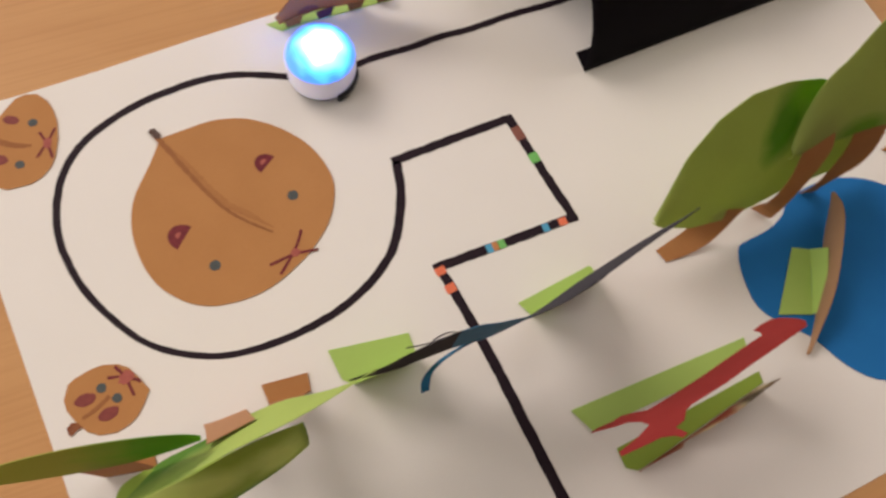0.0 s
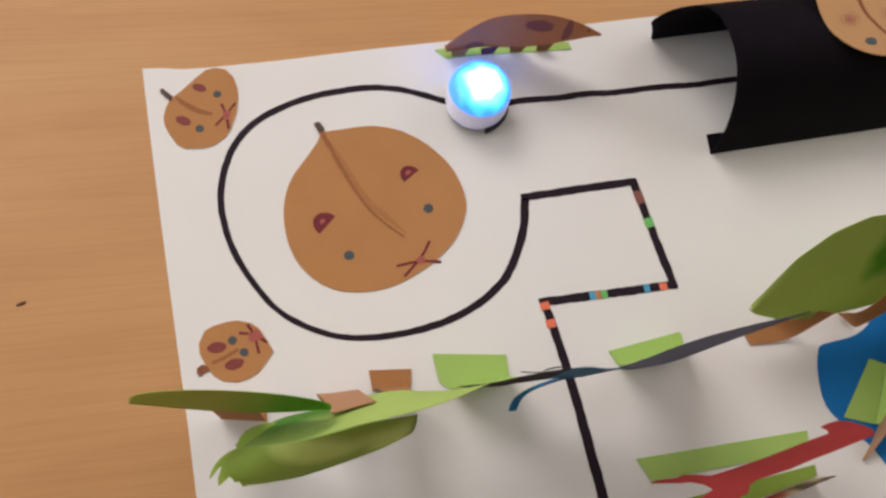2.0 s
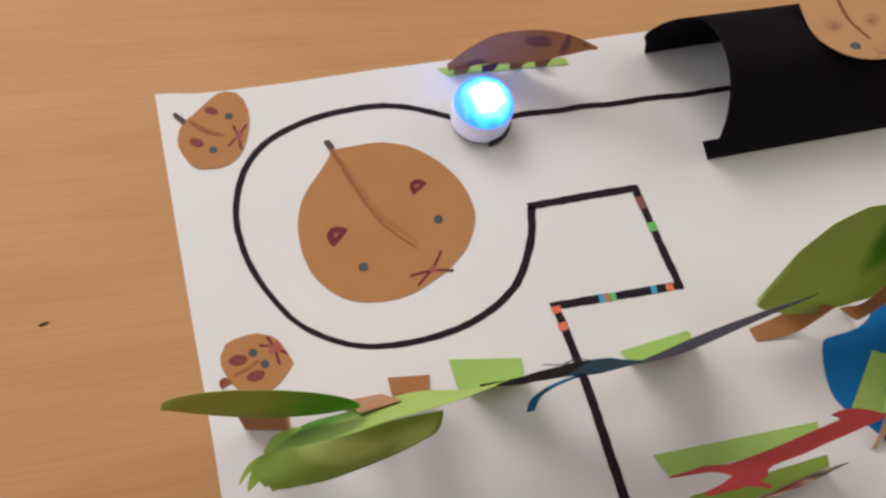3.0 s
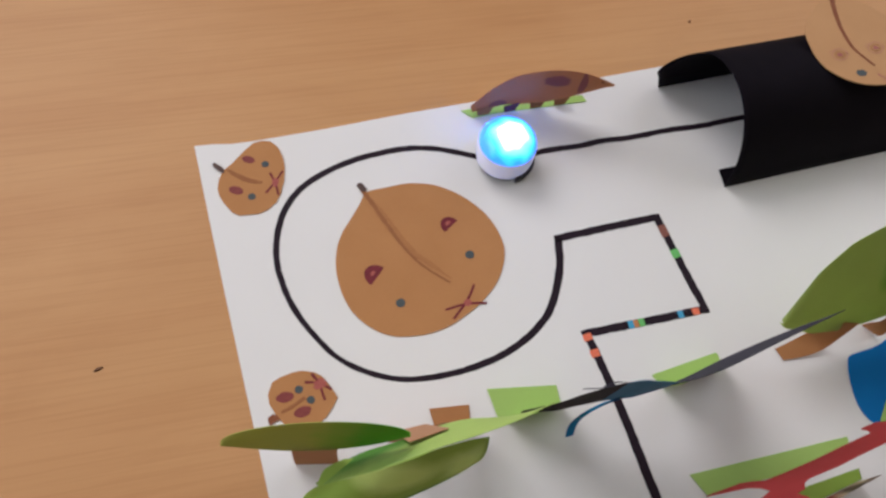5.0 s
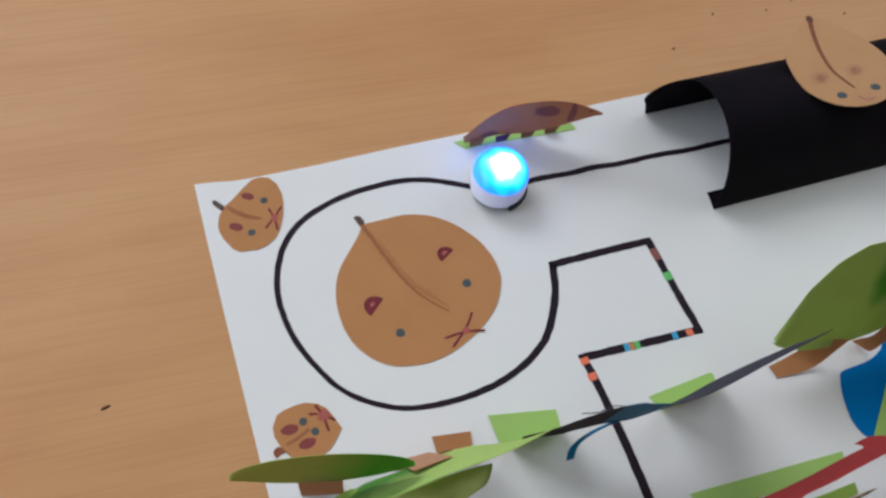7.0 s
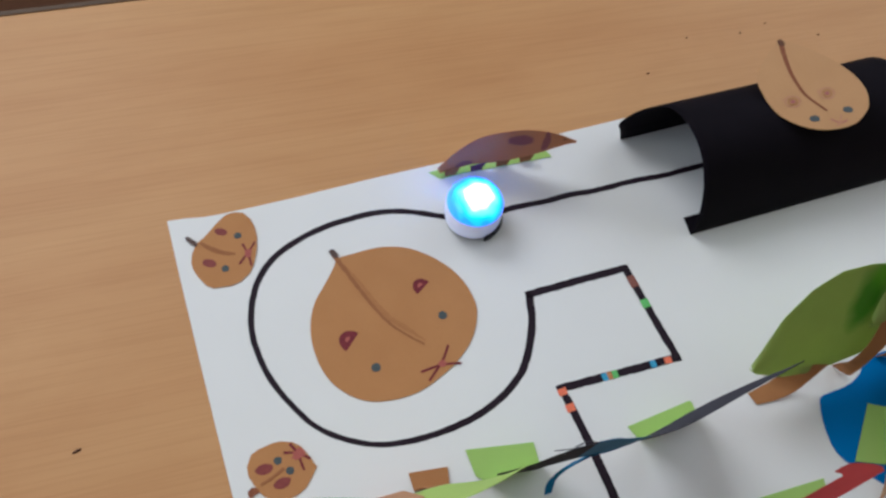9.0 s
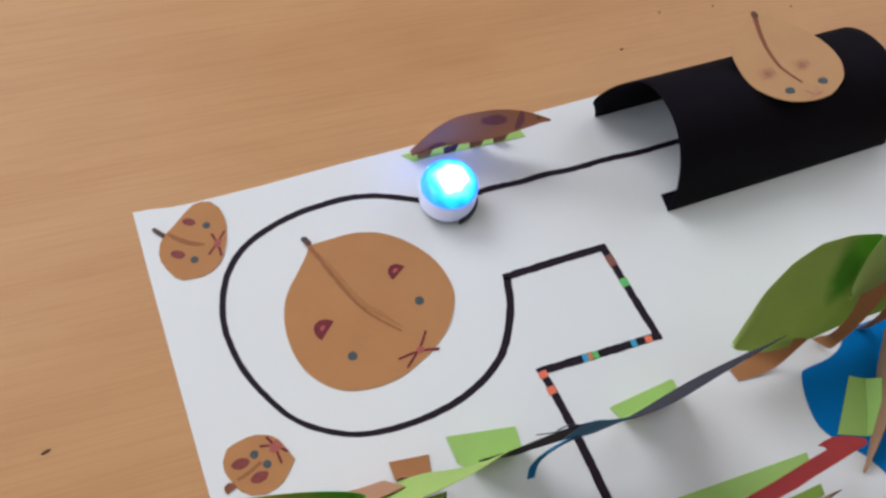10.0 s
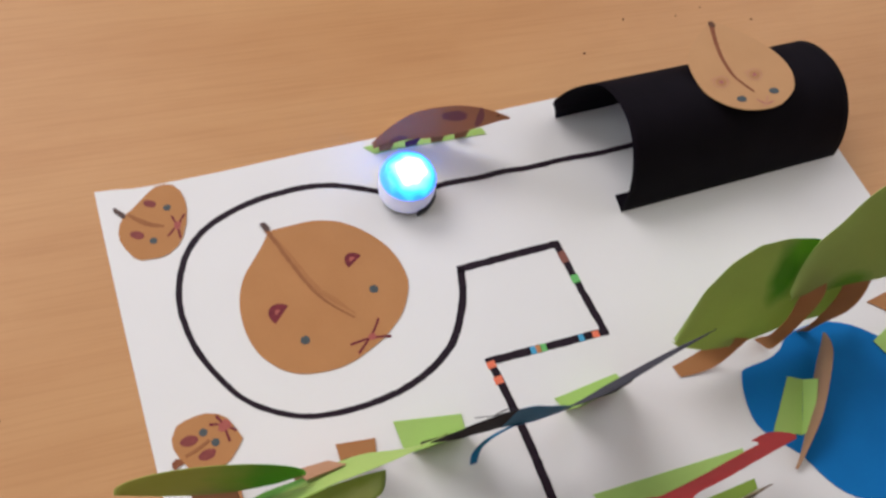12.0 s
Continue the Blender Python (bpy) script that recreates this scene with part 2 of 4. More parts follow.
# Dark tone for unseen walls, holds back bounce from the south and west.
WALL_DARK = material("unseen_wall_dark", (0.20, 0.165, 0.135), (0.17, 0.14, 0.115), 2.5, 4, 0.8, 0.1, 220)
FLOOR = material("dark_brown_floor", (0.17, 0.075, 0.035), (0.12, 0.05, 0.025), 6, 5, 0.6, 0.1, 90)
FRAME = material("white_window_paint", (0.78, 0.78, 0.76), None, 8, 4, 0.4, 0.05, 200)
EDGE = material("dark_edge_band", (0.10, 0.055, 0.022), (0.075, 0.04, 0.017), 60, 4, 0.5, 0.1, 500)
STEEL = material("grey_painted_steel", (0.18, 0.18, 0.19), None, 20, 4, 0.4, 0.05, 400, 0.6)


def crown_material(name, base, patches, through=0.42):
    m = material(name, base, tuple(c * 0.9 for c in base), 50, 4, 0.75, 0.12, 1300, through_light=through)
    for colour, centre, radius in patches:
        blotched(m, colour, centre, radius)
    return m


# ---- building helpers ----


def smooth(points, closed=False, n=6):
    """A Catmull-Rom line through the points."""
    p = [Vector(q) for q in points]
    k = len(p)
    out = []
    for i in range(k if closed else k - 1):
        if closed:
            a, b, c, d = p[i - 1], p[i], p[(i + 1) % k], p[(i + 2) % k]
        else:
            a, b, c, d = p[max(i - 1, 0)], p[i], p[i + 1], p[min(i + 2, k - 1)]
        for j in range(n):
            t = j / n
            out.append(0.5 * (2 * b + (c - a) * t + (2 * a - 5 * b + 4 * c - d) * t * t + (3 * b - a - 3 * c + d) * t ** 3))
    if not closed:
        out.append(p[-1])
    return out


def link(name, bm, mat, parent=None, label="", flat=True):
    me = bpy.data.meshes.new(name)
    bmesh.ops.recalc_face_normals(bm, faces=bm.faces)
    bm.to_mesh(me)
    bm.free()
    me.materials.append(mat)
    if not flat:
        for f in me.polygons:
            f.use_smooth = True
    ob = new(name, me)
    if parent is not None:
        ob.parent = parent
    if label:
        tagged(ob, label)
    return ob


def part(name, bm, mat, parent, label="", flat=True):
    return link(name, bm, mat, parent, label, flat)


def thing(name, label, category, at=(0, 0, 0), group="", kind=""):
    """An Empty at the base of a thing, for its parts."""
    ob = new(name)
    ob.empty_display_size = 0.01
    ob.location = at
    tagged(ob, label, category, group, kind)
    return ob


MM = 0.001


def mm(points, z=None):
    return [Vector((q[0] * MM, q[1] * MM, (q[2] if len(q) > 2 else z) * MM)) for q in points]


def flat_sheet(outline, z0, z1):
    """A flat piece with a given outline (metres), between two heights."""
    bm = bmesh.new()
    low = [bm.verts.new((q[0], q[1], z0)) for q in outline]
    top = [bm.verts.new((q[0], q[1], z1)) for q in outline]
    bm.faces.new(top)
    bm.faces.new(list(reversed(low)))
    k = len(low)
    for i in range(k):
        bm.faces.new((low[i], low[(i + 1) % k], top[(i + 1) % k], top[i]))
    return bm


def ribbon(line, width, z, rough_edge=0.0, seed=1):
    """A drawn stroke along a line: a thin raised band with slightly uneven edges and ends."""
    rng = random.Random(seed)
    bm = bmesh.new()
    left, right = [], []
    k = len(line)
    for i, q in enumerate(line):
        d = (line[min(i + 1, k - 1)] - line[max(i - 1, 0)])
        d.z = 0
        d.normalize()
        nrm = Vector((-d.y, d.x, 0))
        w0 = width(i / (k - 1)) if callable(width) else width
        a = 0.5 * w0 * (1 + rough_edge * (rng.random() - 0.5))
        b = 0.5 * w0 * (1 + rough_edge * (rng.random() - 0.5))
        left.append(bm.verts.new((q.x + nrm.x * a, q.y + nrm.y * a, z)))
        right.append(bm.verts.new((q.x - nrm.x * b, q.y - nrm.y * b, z)))
    for i in range(k - 1):
        bm.faces.new((left[i], right[i], right[i + 1], left[i + 1]))
    return bm


def resample(line, step):
    out = [line[0].copy()]
    left = step
    for a, b in zip(line, line[1:]):
        d = (b - a).length
        pos = 0.0
        while d - pos >= left:
            pos += left
            out.append(a.lerp(b, pos / d))
            left = step
        left -= d - pos
    if (out[-1] - line[-1]).length > step * 0.3:
        out.append(line[-1].copy())
    return out


def even(line, n):
    """n + 1 points at equal steps along a line."""
    run = [0.0]
    for a, b in zip(line, line[1:]):
        run.append(run[-1] + (b - a).length)
    out, j = [], 0
    for i in range(n + 1):
        s = run[-1] * i / n
        while j < len(run) - 2 and run[j + 1] < s:
            j += 1
        span = run[j + 1] - run[j]
        out.append(line[j].lerp(line[j + 1], (s - run[j]) / span if span else 0.0))
    return out


THICK = 0.0003


def loft(low, high, cols=24, rows=6, bulge=0.0, jag=None, cut=False):
    """A bent piece of paper between two edge lines (metres), with thickness. bulge bows it between the edges; jag cuts
    a fringe into the low edge; cut leaves the edges as straight scissor cuts."""
    a, b = (low, high) if cut else (smooth(low), smooth(high))
    a, b = even(a, cols), even(b, cols)
    bm = bmesh.new()
    grid = []
    for i in range(cols + 1):
        pa, pb = a[i], b[i]
        torn = jag(i) if jag else 0.0
        along = (a[min(i + 1, cols)] - a[max(i - 1, 0)]) + (b[min(i + 1, cols)] - b[max(i - 1, 0)])
        side = along.cross(pb - pa)
        side = side.normalized() if side.length > 1e-12 else Vector((0, 0, 1))
        steps = [torn + (1 - torn) * j / rows for j in range(rows + 1)]
        grid.append([pa.lerp(pb, s) + side * (bulge * 4 * s * (1 - s)) for s in steps])
    front, back = [], []
    for i in range(cols + 1):
        fr, bk = [], []
        for j in range(rows + 1):
            du = grid[min(i + 1, cols)][j] - grid[max(i - 1, 0)][j]
            dv = grid[i][min(j + 1, rows)] - grid[i][max(j - 1, 0)]
            nn = du.cross(dv)
            nn = nn.normalized() if nn.length > 1e-12 else Vector((0, 0, 1))
            fr.append(bm.verts.new(grid[i][j] + nn * THICK / 2))
            bk.append(bm.verts.new(grid[i][j] - nn * THICK / 2))
        front.append(fr)
        back.append(bk)
    for i in range(cols):
        for j in range(rows):
            bm.faces.new((front[i][j], front[i + 1][j], front[i + 1][j + 1], front[i][j + 1]))
            bm.faces.new((back[i][j], back[i][j + 1], back[i + 1][j + 1], back[i + 1][j]))
        bm.faces.new((front[i][0], back[i][0], back[i + 1][0], front[i + 1][0]))
        bm.faces.new((front[i][rows], front[i + 1][rows], back[i + 1][rows], back[i][rows]))
    for i in (0, cols):
        for j in range(rows):
            bm.faces.new((front[i][j], front[i][j + 1], back[i][j + 1], back[i][j]))
    return bm


def box(x0, x1, y0, y1, z0, z1, bevel=0.0):
    bm = bmesh.new()
    bmesh.ops.create_cube(bm, size=1, matrix=Matrix.Translation(((x0 + x1) / 2, (y0 + y1) / 2, (z0 + z1) / 2)) @ Matrix.Diagonal((x1 - x0, y1 - y0, z1 - z0, 1)))
    if bevel:
        bmesh.ops.bevel(bm, geom=list(bm.edges), offset=bevel, segments=2, affect="EDGES", profile=0.5)
    return bm


def disc(cx, cy, rx, ry, turn=0.0, n=20, wobble=0.0, seed=3):
    rng = random.Random(seed)
    c, s = math.cos(radians(turn)), math.sin(radians(turn))
    out = []
    for i in range(n):
        a = 2 * math.pi * i / n
        k = 1 + wobble * (rng.random() - 0.5)
        u, v = rx * k * math.cos(a), ry * k * math.sin(a)
        out.append(Vector((cx + u * c - v * s, cy + u * s + v * c, 0)))
    return out


def half_disc(cx, cy, r, turn, n=14):
    out = [Vector((r * math.cos(math.pi * i / n), 1.25 * r * math.sin(math.pi * i / n) - 0.5 * r, 0)) for i in range(n + 1)]
    rot = Matrix.Rotation(radians(turn), 3, "Z")
    return [rot @ q + Vector((cx, cy, 0)) for q in out]


# ---- room ----
# Walls and ceiling are unseen; their tones tune the bounced light.
ROOM = 2.6
FLOOR_Z = -0.755
CEIL_Z = 3.05
tagged(link("floor", box(WEST - 0.1, EAST, -ROOM, NORTH, FLOOR_Z - 0.05, FLOOR_Z), FLOOR), "dark brown smooth floor under the table", "floor", kind="structure")
tagged(link("ceiling", box(WEST - 0.1, EAST, -ROOM, NORTH, CEIL_Z, CEIL_Z + 0.05), WALL), "plain beige painted ceiling", "ceiling", kind="structure")
west = thing("wall_west", "unseen wall kept dark to limit bounce, with a window opening", "wall", (WEST, 0, 0), kind="structure")
vy0, vy1, vz0, vz1 = WEST_Y - 0.85, WEST_Y + 0.85, 0.25, 1.65
for seg in ((-ROOM, vy0, FLOOR_Z, CEIL_Z), (vy1, NORTH, FLOOR_Z, CEIL_Z), (vy0, vy1, FLOOR_Z, vz0), (vy0, vy1, vz1, CEIL_Z)):
    part("wall_panel", box(-0.1, 0, seg[0], seg[1], seg[2], seg[3]), WALL_DARK, west)
window_w = thing("window_3", "white framed unseen side window that lets light in", "window", (WEST, 0, 0), kind="structure")
for seg in ((vy0, vy0 + 0.04, vz0, vz1), (vy1 - 0.04, vy1, vz0, vz1), (vy0 + 0.04, vy1 - 0.04, vz0, vz0 + 0.04), (vy0 + 0.04, vy1 - 0.04, vz1 - 0.04, vz1)):
    part("window_frame", box(-0.09, -0.04, seg[0], seg[1], seg[2], seg[3], 0.004), FRAME, window_w)
east = thing("wall_east", "beige painted wall with an opening added for fill light", "wall", (EAST, 0, 0), kind="structure")
ey0, ey1, ez0, ez1 = EAST_Y - 0.85, EAST_Y + 0.85, 0.35, 1.65
for seg in ((-ROOM, ey0, FLOOR_Z, CEIL_Z), (ey1, NORTH, FLOOR_Z, CEIL_Z), (ey0, ey1, FLOOR_Z, ez0), (ey0, ey1, ez1, CEIL_Z)):
    part("wall_panel", box(0, 0.1, seg[0], seg[1], seg[2], seg[3]), WALL, east)
# Unseen side window, made up to hold the fill lamp.
fill_window_e = thing("fill_window_2", "white framed unseen side window that lets light in", "window", (EAST, 0, 0), kind="structure")
for seg in ((ey0, ey0 + 0.04, ez0, ez1), (ey1 - 0.04, ey1, ez0, ez1), (ey0 + 0.04, ey1 - 0.04, ez0, ez0 + 0.04), (ey0 + 0.04, ey1 - 0.04, ez1 - 0.04, ez1)):
    part("window_frame", box(0.04, 0.09, seg[0], seg[1], seg[2], seg[3], 0.004), FRAME, fill_window_e)
# Unseen wall, dark to stand for light blocked on this side.
tagged(link("wall_south", box(WEST, EAST, -ROOM - 0.1, -ROOM, FLOOR_Z, CEIL_Z), WALL_DARK), "plain unseen wall kept dark to limit bounce light", "wall", kind="structure")
wx0, wx1, wz0, wz1 = WIN_X - WIN_W / 2 - 0.05, WIN_X + WIN_W / 2 + 0.05, WIN_Z - WIN_H / 2 - 0.05, WIN_Z + WIN_H / 2 + 0.05
north = thing("wall_north", "beige painted wall with a large window opening", "wall", (0, NORTH, 0), kind="structure")
for seg in ((WEST, wx0, FLOOR_Z, CEIL_Z), (wx1, EAST, FLOOR_Z, CEIL_Z), (wx0, wx1, FLOOR_Z, wz0), (wx0, wx1, wz1, CEIL_Z)):
    part("wall_panel", box(seg[0], seg[1], 0, 0.1, seg[2], seg[3]), WALL, north)
window = thing("window_1", "white framed window that lets daylight in", "window", (0, NORTH, 0), kind="structure")
for seg in ((wx0, wx0 + 0.04, wz0, wz1), (wx1 - 0.04, wx1, wz0, wz1), (wx0 + 0.04, wx1 - 0.04, wz0, wz0 + 0.04), (wx0 + 0.04, wx1 - 0.04, wz1 - 0.04, wz1)):
    part("window_frame", box(seg[0], seg[1], 0.04, 0.09, seg[2], seg[3], 0.004), FRAME, window)

# ---- table ----
TURN_TABLE = -4.5
table = thing("table", "light beech wood table with a plain top", "table", (0.2, -0.24, 0))
table.rotation_euler = (0, 0, radians(TURN_TABLE))
TOP = -0.0005
part("table_top", box(-0.75, 0.75, -0.40, 0.3865, TOP - 0.024, TOP, 0.002), WOOD, table, "light beech wood table top with fine grain")
part("edge_band", box(-0.75, 0.75, 0.387, 0.391, TOP - 0.025, TOP - 0.0008, 0.0005), EDGE, table, "dark brown edge band")
for lx in (-0.69, 0.69):
    for ly in (-0.34, 0.32):
        part("leg", box(lx - 0.02, lx + 0.02, ly - 0.02, ly + 0.02, FLOOR_Z, TOP - 0.0245, 0.003), STEEL, table, "grey steel table leg")

# ---- the white sheet and its drawn track ----
sheet = thing("white_sheet", "large white card sheet with a drawn black track", "paper sheet")
edge = [(-0.3, 0.4), (8.5, -0.5), (18, -2.4), (30, -3.2), (65, -3.8), (110, -3.4), (147, -3.9), (190, -3.7), (231, -3.3), (268, -3.4), (340, -5), (420, -6), (420.8, -60), (421, -110), (420.5, -200), (420, -297),
        (300, -297.5), (180, -297), (2, -297), (1.9, -175), (1.0, -125), (0.3, -80), (-0.2, -30)]
part("sheet", flat_sheet(mm(edge, 0), -0.0003, 0.0), WHITE, sheet, "white card sheet with an uneven cut edge")
Z_INK, Z_CODE = 0.00012, 0.00022


def stroke(name, pts, width, mat, parent, z=Z_INK, curved=True, rough_edge=0.15, seed=1, step=2.2, label=""):
    line = mm(pts, 0)
    line = smooth(line) if curved else line
    return part(name, ribbon(resample(line, step * MM), width * MM if not callable(width) else (lambda u: width(u) * MM), z, rough_edge, seed), mat, parent, label)


LOOP = [(149, -43.2), (138, -37), (121, -29), (106, -25.3), (91, -25), (76, -26.3), (61, -30), (48, -36), (38, -45), (31, -58), (27.3, -73), (27.3, -85), (30, -100),
        (36, -115), (44, -128.5), (55, -138.5), (69, -146), (84, -149), (101, -149.5), (119, -147), (135, -141), (147, -133), (155, -123), (162.5, -109), (166.5, -95)]
stroke("track_loop", LOOP, lambda u: 3.3 + 0.8 * u ** 4 - 0.8 * math.exp(-((u - 0.6) / 0.17) ** 2), INK, sheet, seed=2, rough_edge=0.2, step=2.8, label="black felt-pen loop line")
stroke("track_line", [(148.5, -43.6), (165, -44.0), (180, -43.2), (196, -44.4), (211, -44.2), (229, -45.7), (250, -45.7), (271, -47.3), (291, -47.2), (340, -48), (395, -48)], 3.4, INK, sheet, seed=3, rough_edge=0.22, label="black felt-pen line into the tunnel")
LC1, LC2, LC3, LC4 = Vector((166.5, -94.5, 0)), Vector((222, -95.5, 0)), Vector((225.5, -150, 0)), Vector((162, -147, 0))
DOWN = [Vector((162, -145, 0)), Vector((163.8, -163, 0)), Vector((165, -190, 0)), Vector((165.3, -240, 0)), Vector((166, -297, 0))]


def code(name, line, a, b, f0, f1, mat, width=4.6):
    p, q = a.lerp(b, f0), a.lerp(b, f1)
    stroke(name, [p.lerp(q, k / 3) for k in range(4)], width, mat, line, Z_CODE, False, 0.12, 7, 1.0, mat.name.replace("_", " ").replace("felt pen", "felt-pen") + " code mark")


stroke("track_line", [LC1 + Vector((-1.8, -0.3, 0)), LC1.lerp(LC2, 0.5), LC2 + Vector((1.6, 0, 0))], 4.1, INK, sheet, seed=4, curved=False, rough_edge=0.22, step=2.4)
line_b = stroke("track_line", [LC2 + Vector((0, 1.4, 0)), LC2.lerp(LC3, 0.5), LC3 + Vector((0.3, -1.5, 0))], 4.1, INK, sheet, z=0.00015, seed=5, curved=False, rough_edge=0.22, step=2.4)
line_c = stroke("track_line", [LC3 + Vector((1.8, 0, 0)), LC3.lerp(LC4, 0.5), LC4 + Vector((-1.6, 0.2, 0))], 4.1, INK, sheet, z=0.00018, seed=6, curved=False, rough_edge=0.22, step=2.4)
line_d = stroke("track_line", DOWN, lambda u: 4.0 + 1.0 * u, INK, sheet, seed=8, rough_edge=0.16, step=3.1)
code("code_mark", line_b, LC2, LC3, 0.09, 0.22, BROWN_PEN)
code("code_mark", line_b, LC2, LC3, 0.36, 0.45, GREEN_PEN, 4.7)
code("code_mark", line_c, LC3, LC4, 0.05, 0.11, ORANGE_PEN, 3.7)
code("code_mark", line_c, LC3, LC4, 0.185, 0.235, BLUE_PEN, 4.0)
code("code_mark", line_c, LC3, LC4, 0.515, 0.565, GREEN_PEN, 4.2)
code("code_mark", line_c, LC3, LC4, 0.565, 0.605, PALE_ORANGE, 4.0)
code("code_mark", line_c, LC3, LC4, 0.605, 0.65, BLUE_PEN, 4.2)
code("code_mark", line_d, DOWN[0], DOWN[2], 0.045, 0.125, ORANGE_PEN, 4.6)
code("code_mark", line_d, DOWN[0], DOWN[2], 0.23, 0.32, ORANGE_PEN, 4.6)


# ---- flat tan cut-outs with drawn marks ----
def cutout(name, label, outline, mat, z0=0.0001, z1=0.0004, rounding=4):
    ob = thing(name, label, "paper cutout")
    pts = smooth(mm(outline, 0), closed=True, n=rounding) if rounding > 1 else mm(outline, 0)
    part("paper", flat_sheet(pts, z0, z1), mat, ob)
    return ob, z1 + 0.00012


FACE = [(79, -46.2), (88, -46), (98.7, -46), (106, -47.4), (115, -51), (124, -58.1), (130.3, -65.7), (134.4, -72.6), (137.3, -81.4), (138.2, -91), (136.6, -98), (132.2, -106), (126.5, -112.5), (117, -119.4),
        (109, -123.2), (99, -126.9), (88.3, -128.2), (78, -127), (70.7, -124.6), (63.8, -119.6), (57.6, -111.4), (54.5, -103), (53.4, -93.9), (54, -83.9), (56.8, -74.2), (61.1, -66.6), (67.6, -59.3), (73.6, -52.4), (77, -47.6)]
big, zf = cutout("tan_paper_fruit", "big round tan paper fruit with drawn stem, dots and cross", FACE, TAN)


def drawn(ob, z, name, outline, mat, label=""):
    bm = flat_sheet(outline, z - 0.0001, z)
    return part(name, bm, mat, ob, label)


stroke("stem_line", [(76.7, -43.6), (78.4, -49), (80.9, -57), (84, -67.3), (88.4, -80), (93.2, -90), (99.5, -98.4), (106, -105.3)], lambda u: 2.5 - 1.7 * u, PENCIL_DARK, big, zf + 0.00004, seed=11, rough_edge=0.5, step=1.2, label="brown crayon stem")
STEM_FAN = [[(79.5, -51), (83.1, -58), (86, -66), (89.3, -76), (94, -86), (100.4, -93.5), (105, -101)], [(81, -56), (85, -69), (90, -81), (96, -90.5), (103, -98.5)], [(83, -62), (87, -75), (92.5, -85.5), (99.5, -94.5), (107, -103.5)]]
for k, pts in enumerate(STEM_FAN):
    stroke("stem_shade", pts, lambda u: 0.6 + 5.0 * u * (1 - u), PENCIL if k % 2 else CRAYON, big, zf - 0.00001 * k, seed=30 + k, rough_edge=0.9, step=0.9)
drawn(big, zf + 0.0001, "stem_tip", mm([(74.6, -41.4), (75.8, -40.4), (77.6, -40.7), (79.3, -44.6), (78.6, -46.2), (76.4, -45.8)], 0), TIP)
for cx, cy, turn, size in ((114, -73.5, 32, 4.7), (70.5, -91.5, 42, 5.6)):
    mark = drawn(big, zf, "red_mark", half_disc(cx * MM, cy * MM, size * MM, turn), RED_PEN, "dark red half-round mark")
    drawn(mark, zf + 0.0001, "pink_mark", half_disc(cx * MM, cy * MM, 1.5 * MM, turn), PINK_PEN)
for cx, cy in ((119.7, -93), (79.5, -109.7)):
    drawn(big, zf, "dot", disc(cx * MM, cy * MM, 2.3 * MM, 2.3 * MM, wobble=0.15), TEAL_PEN, "blue-grey felt-pen dot")
stroke("cross_stroke", [(117, -109), (111.5, -116), (102, -124)], 1.2, RED_PEN, big, zf, seed=13, step=1.0)
stroke("cross_stroke", [(120, -120), (110.5, -118), (99.5, -118.5)], 1.2, RED_PEN, big, zf + 0.00005, seed=14, step=1.0)
drawn(big, zf + 0.0001, "pink_mark", disc(111 * MM, -117.5 * MM, 2.0 * MM, 1.8 * MM), PINK_PEN)

SMALL_A = [(11.1, -17.8), (16.1, -14.6), (24, -8), (29, -4.5), (33.4, -4), (37.8, -5.6), (40.9, -10.4), (42, -16.4), (41.8, -22.1), (39.9, -29.8), (36.5, -37.7), (33.3, -42), (28.3, -45.2), (23.5, -46.3), (14.6, -45.2),
           (11.5, -42.6), (8.4, -36.5), (6.9, -31.7), (6.8, -27.6), (8.3, -22.6)]
sa, zf = cutout("tan_paper_fruit", "small tan paper fruit with drawn marks, glued in the sheet corner", SMALL_A, TAN, rounding=1)
stroke("stem_line", [(13.2, -17.6), (18.3, -23), (23.1, -26.6), (29, -29)], lambda u: 1.1 + 6.0 * u * (1 - u), PENCIL_DARK, sa, zf, seed=15, rough_edge=0.35, step=1.0)
drawn(sa, zf + 0.0001, "stem_tip", mm([(6.6, -12.6), (7.9, -12), (12, -17), (11.5, -19.2), (10.2, -19), (7, -14.6)], 0), TIP)
for cx, cy, rx, turn in ((24.7, -14.0, 3.3, -32), (15.4, -30.6, 3.6, -28)):
    drawn(sa, zf, "red_mark", disc(cx * MM, cy * MM, rx * MM, 0.62 * rx * MM, turn, wobble=0.14, seed=int(cx)), BROWN_RED)
for cx, cy in ((32.4, -18.6), (22.3, -35.9)):
    drawn(sa, zf, "dot", disc(cx * MM, cy * MM, 2.0 * MM, 1.9 * MM, wobble=0.12, seed=7), TEAL_PEN)
stroke("cross_stroke", [(40.2, -24.6), (35.3, -30), (29.5, -35.4)], 1.1, RED_PEN, sa, zf, seed=16, rough_edge=0.5, step=0.8)
stroke("cross_stroke", [(33.6, -24.2), (35, -30.4), (35.4, -38)], 1.1, RED_PEN, sa, zf + 0.00005, seed=17, rough_edge=0.5, step=0.8)
drawn(sa, zf + 0.0001, "pink_mark", disc(35.2 * MM, -30.4 * MM, 2.4 * MM, 1.8 * MM, 70, wobble=0.4), PINK_PEN)

SMALL_B = [(13.2, -133), (16.7, -131.6), (22.8, -130.7), (27.1, -130.9), (32.4, -133), (35.6, -136.1), (37.5, -140.3), (40, -147.2), (36.7, -151.2), (32.8, -155), (28.9, -156.8), (24.1, -157.6), (18.2, -156.1), (14.6, -153),
           (12.1, -148.8), (10, -142.5), (10.2, -138)]
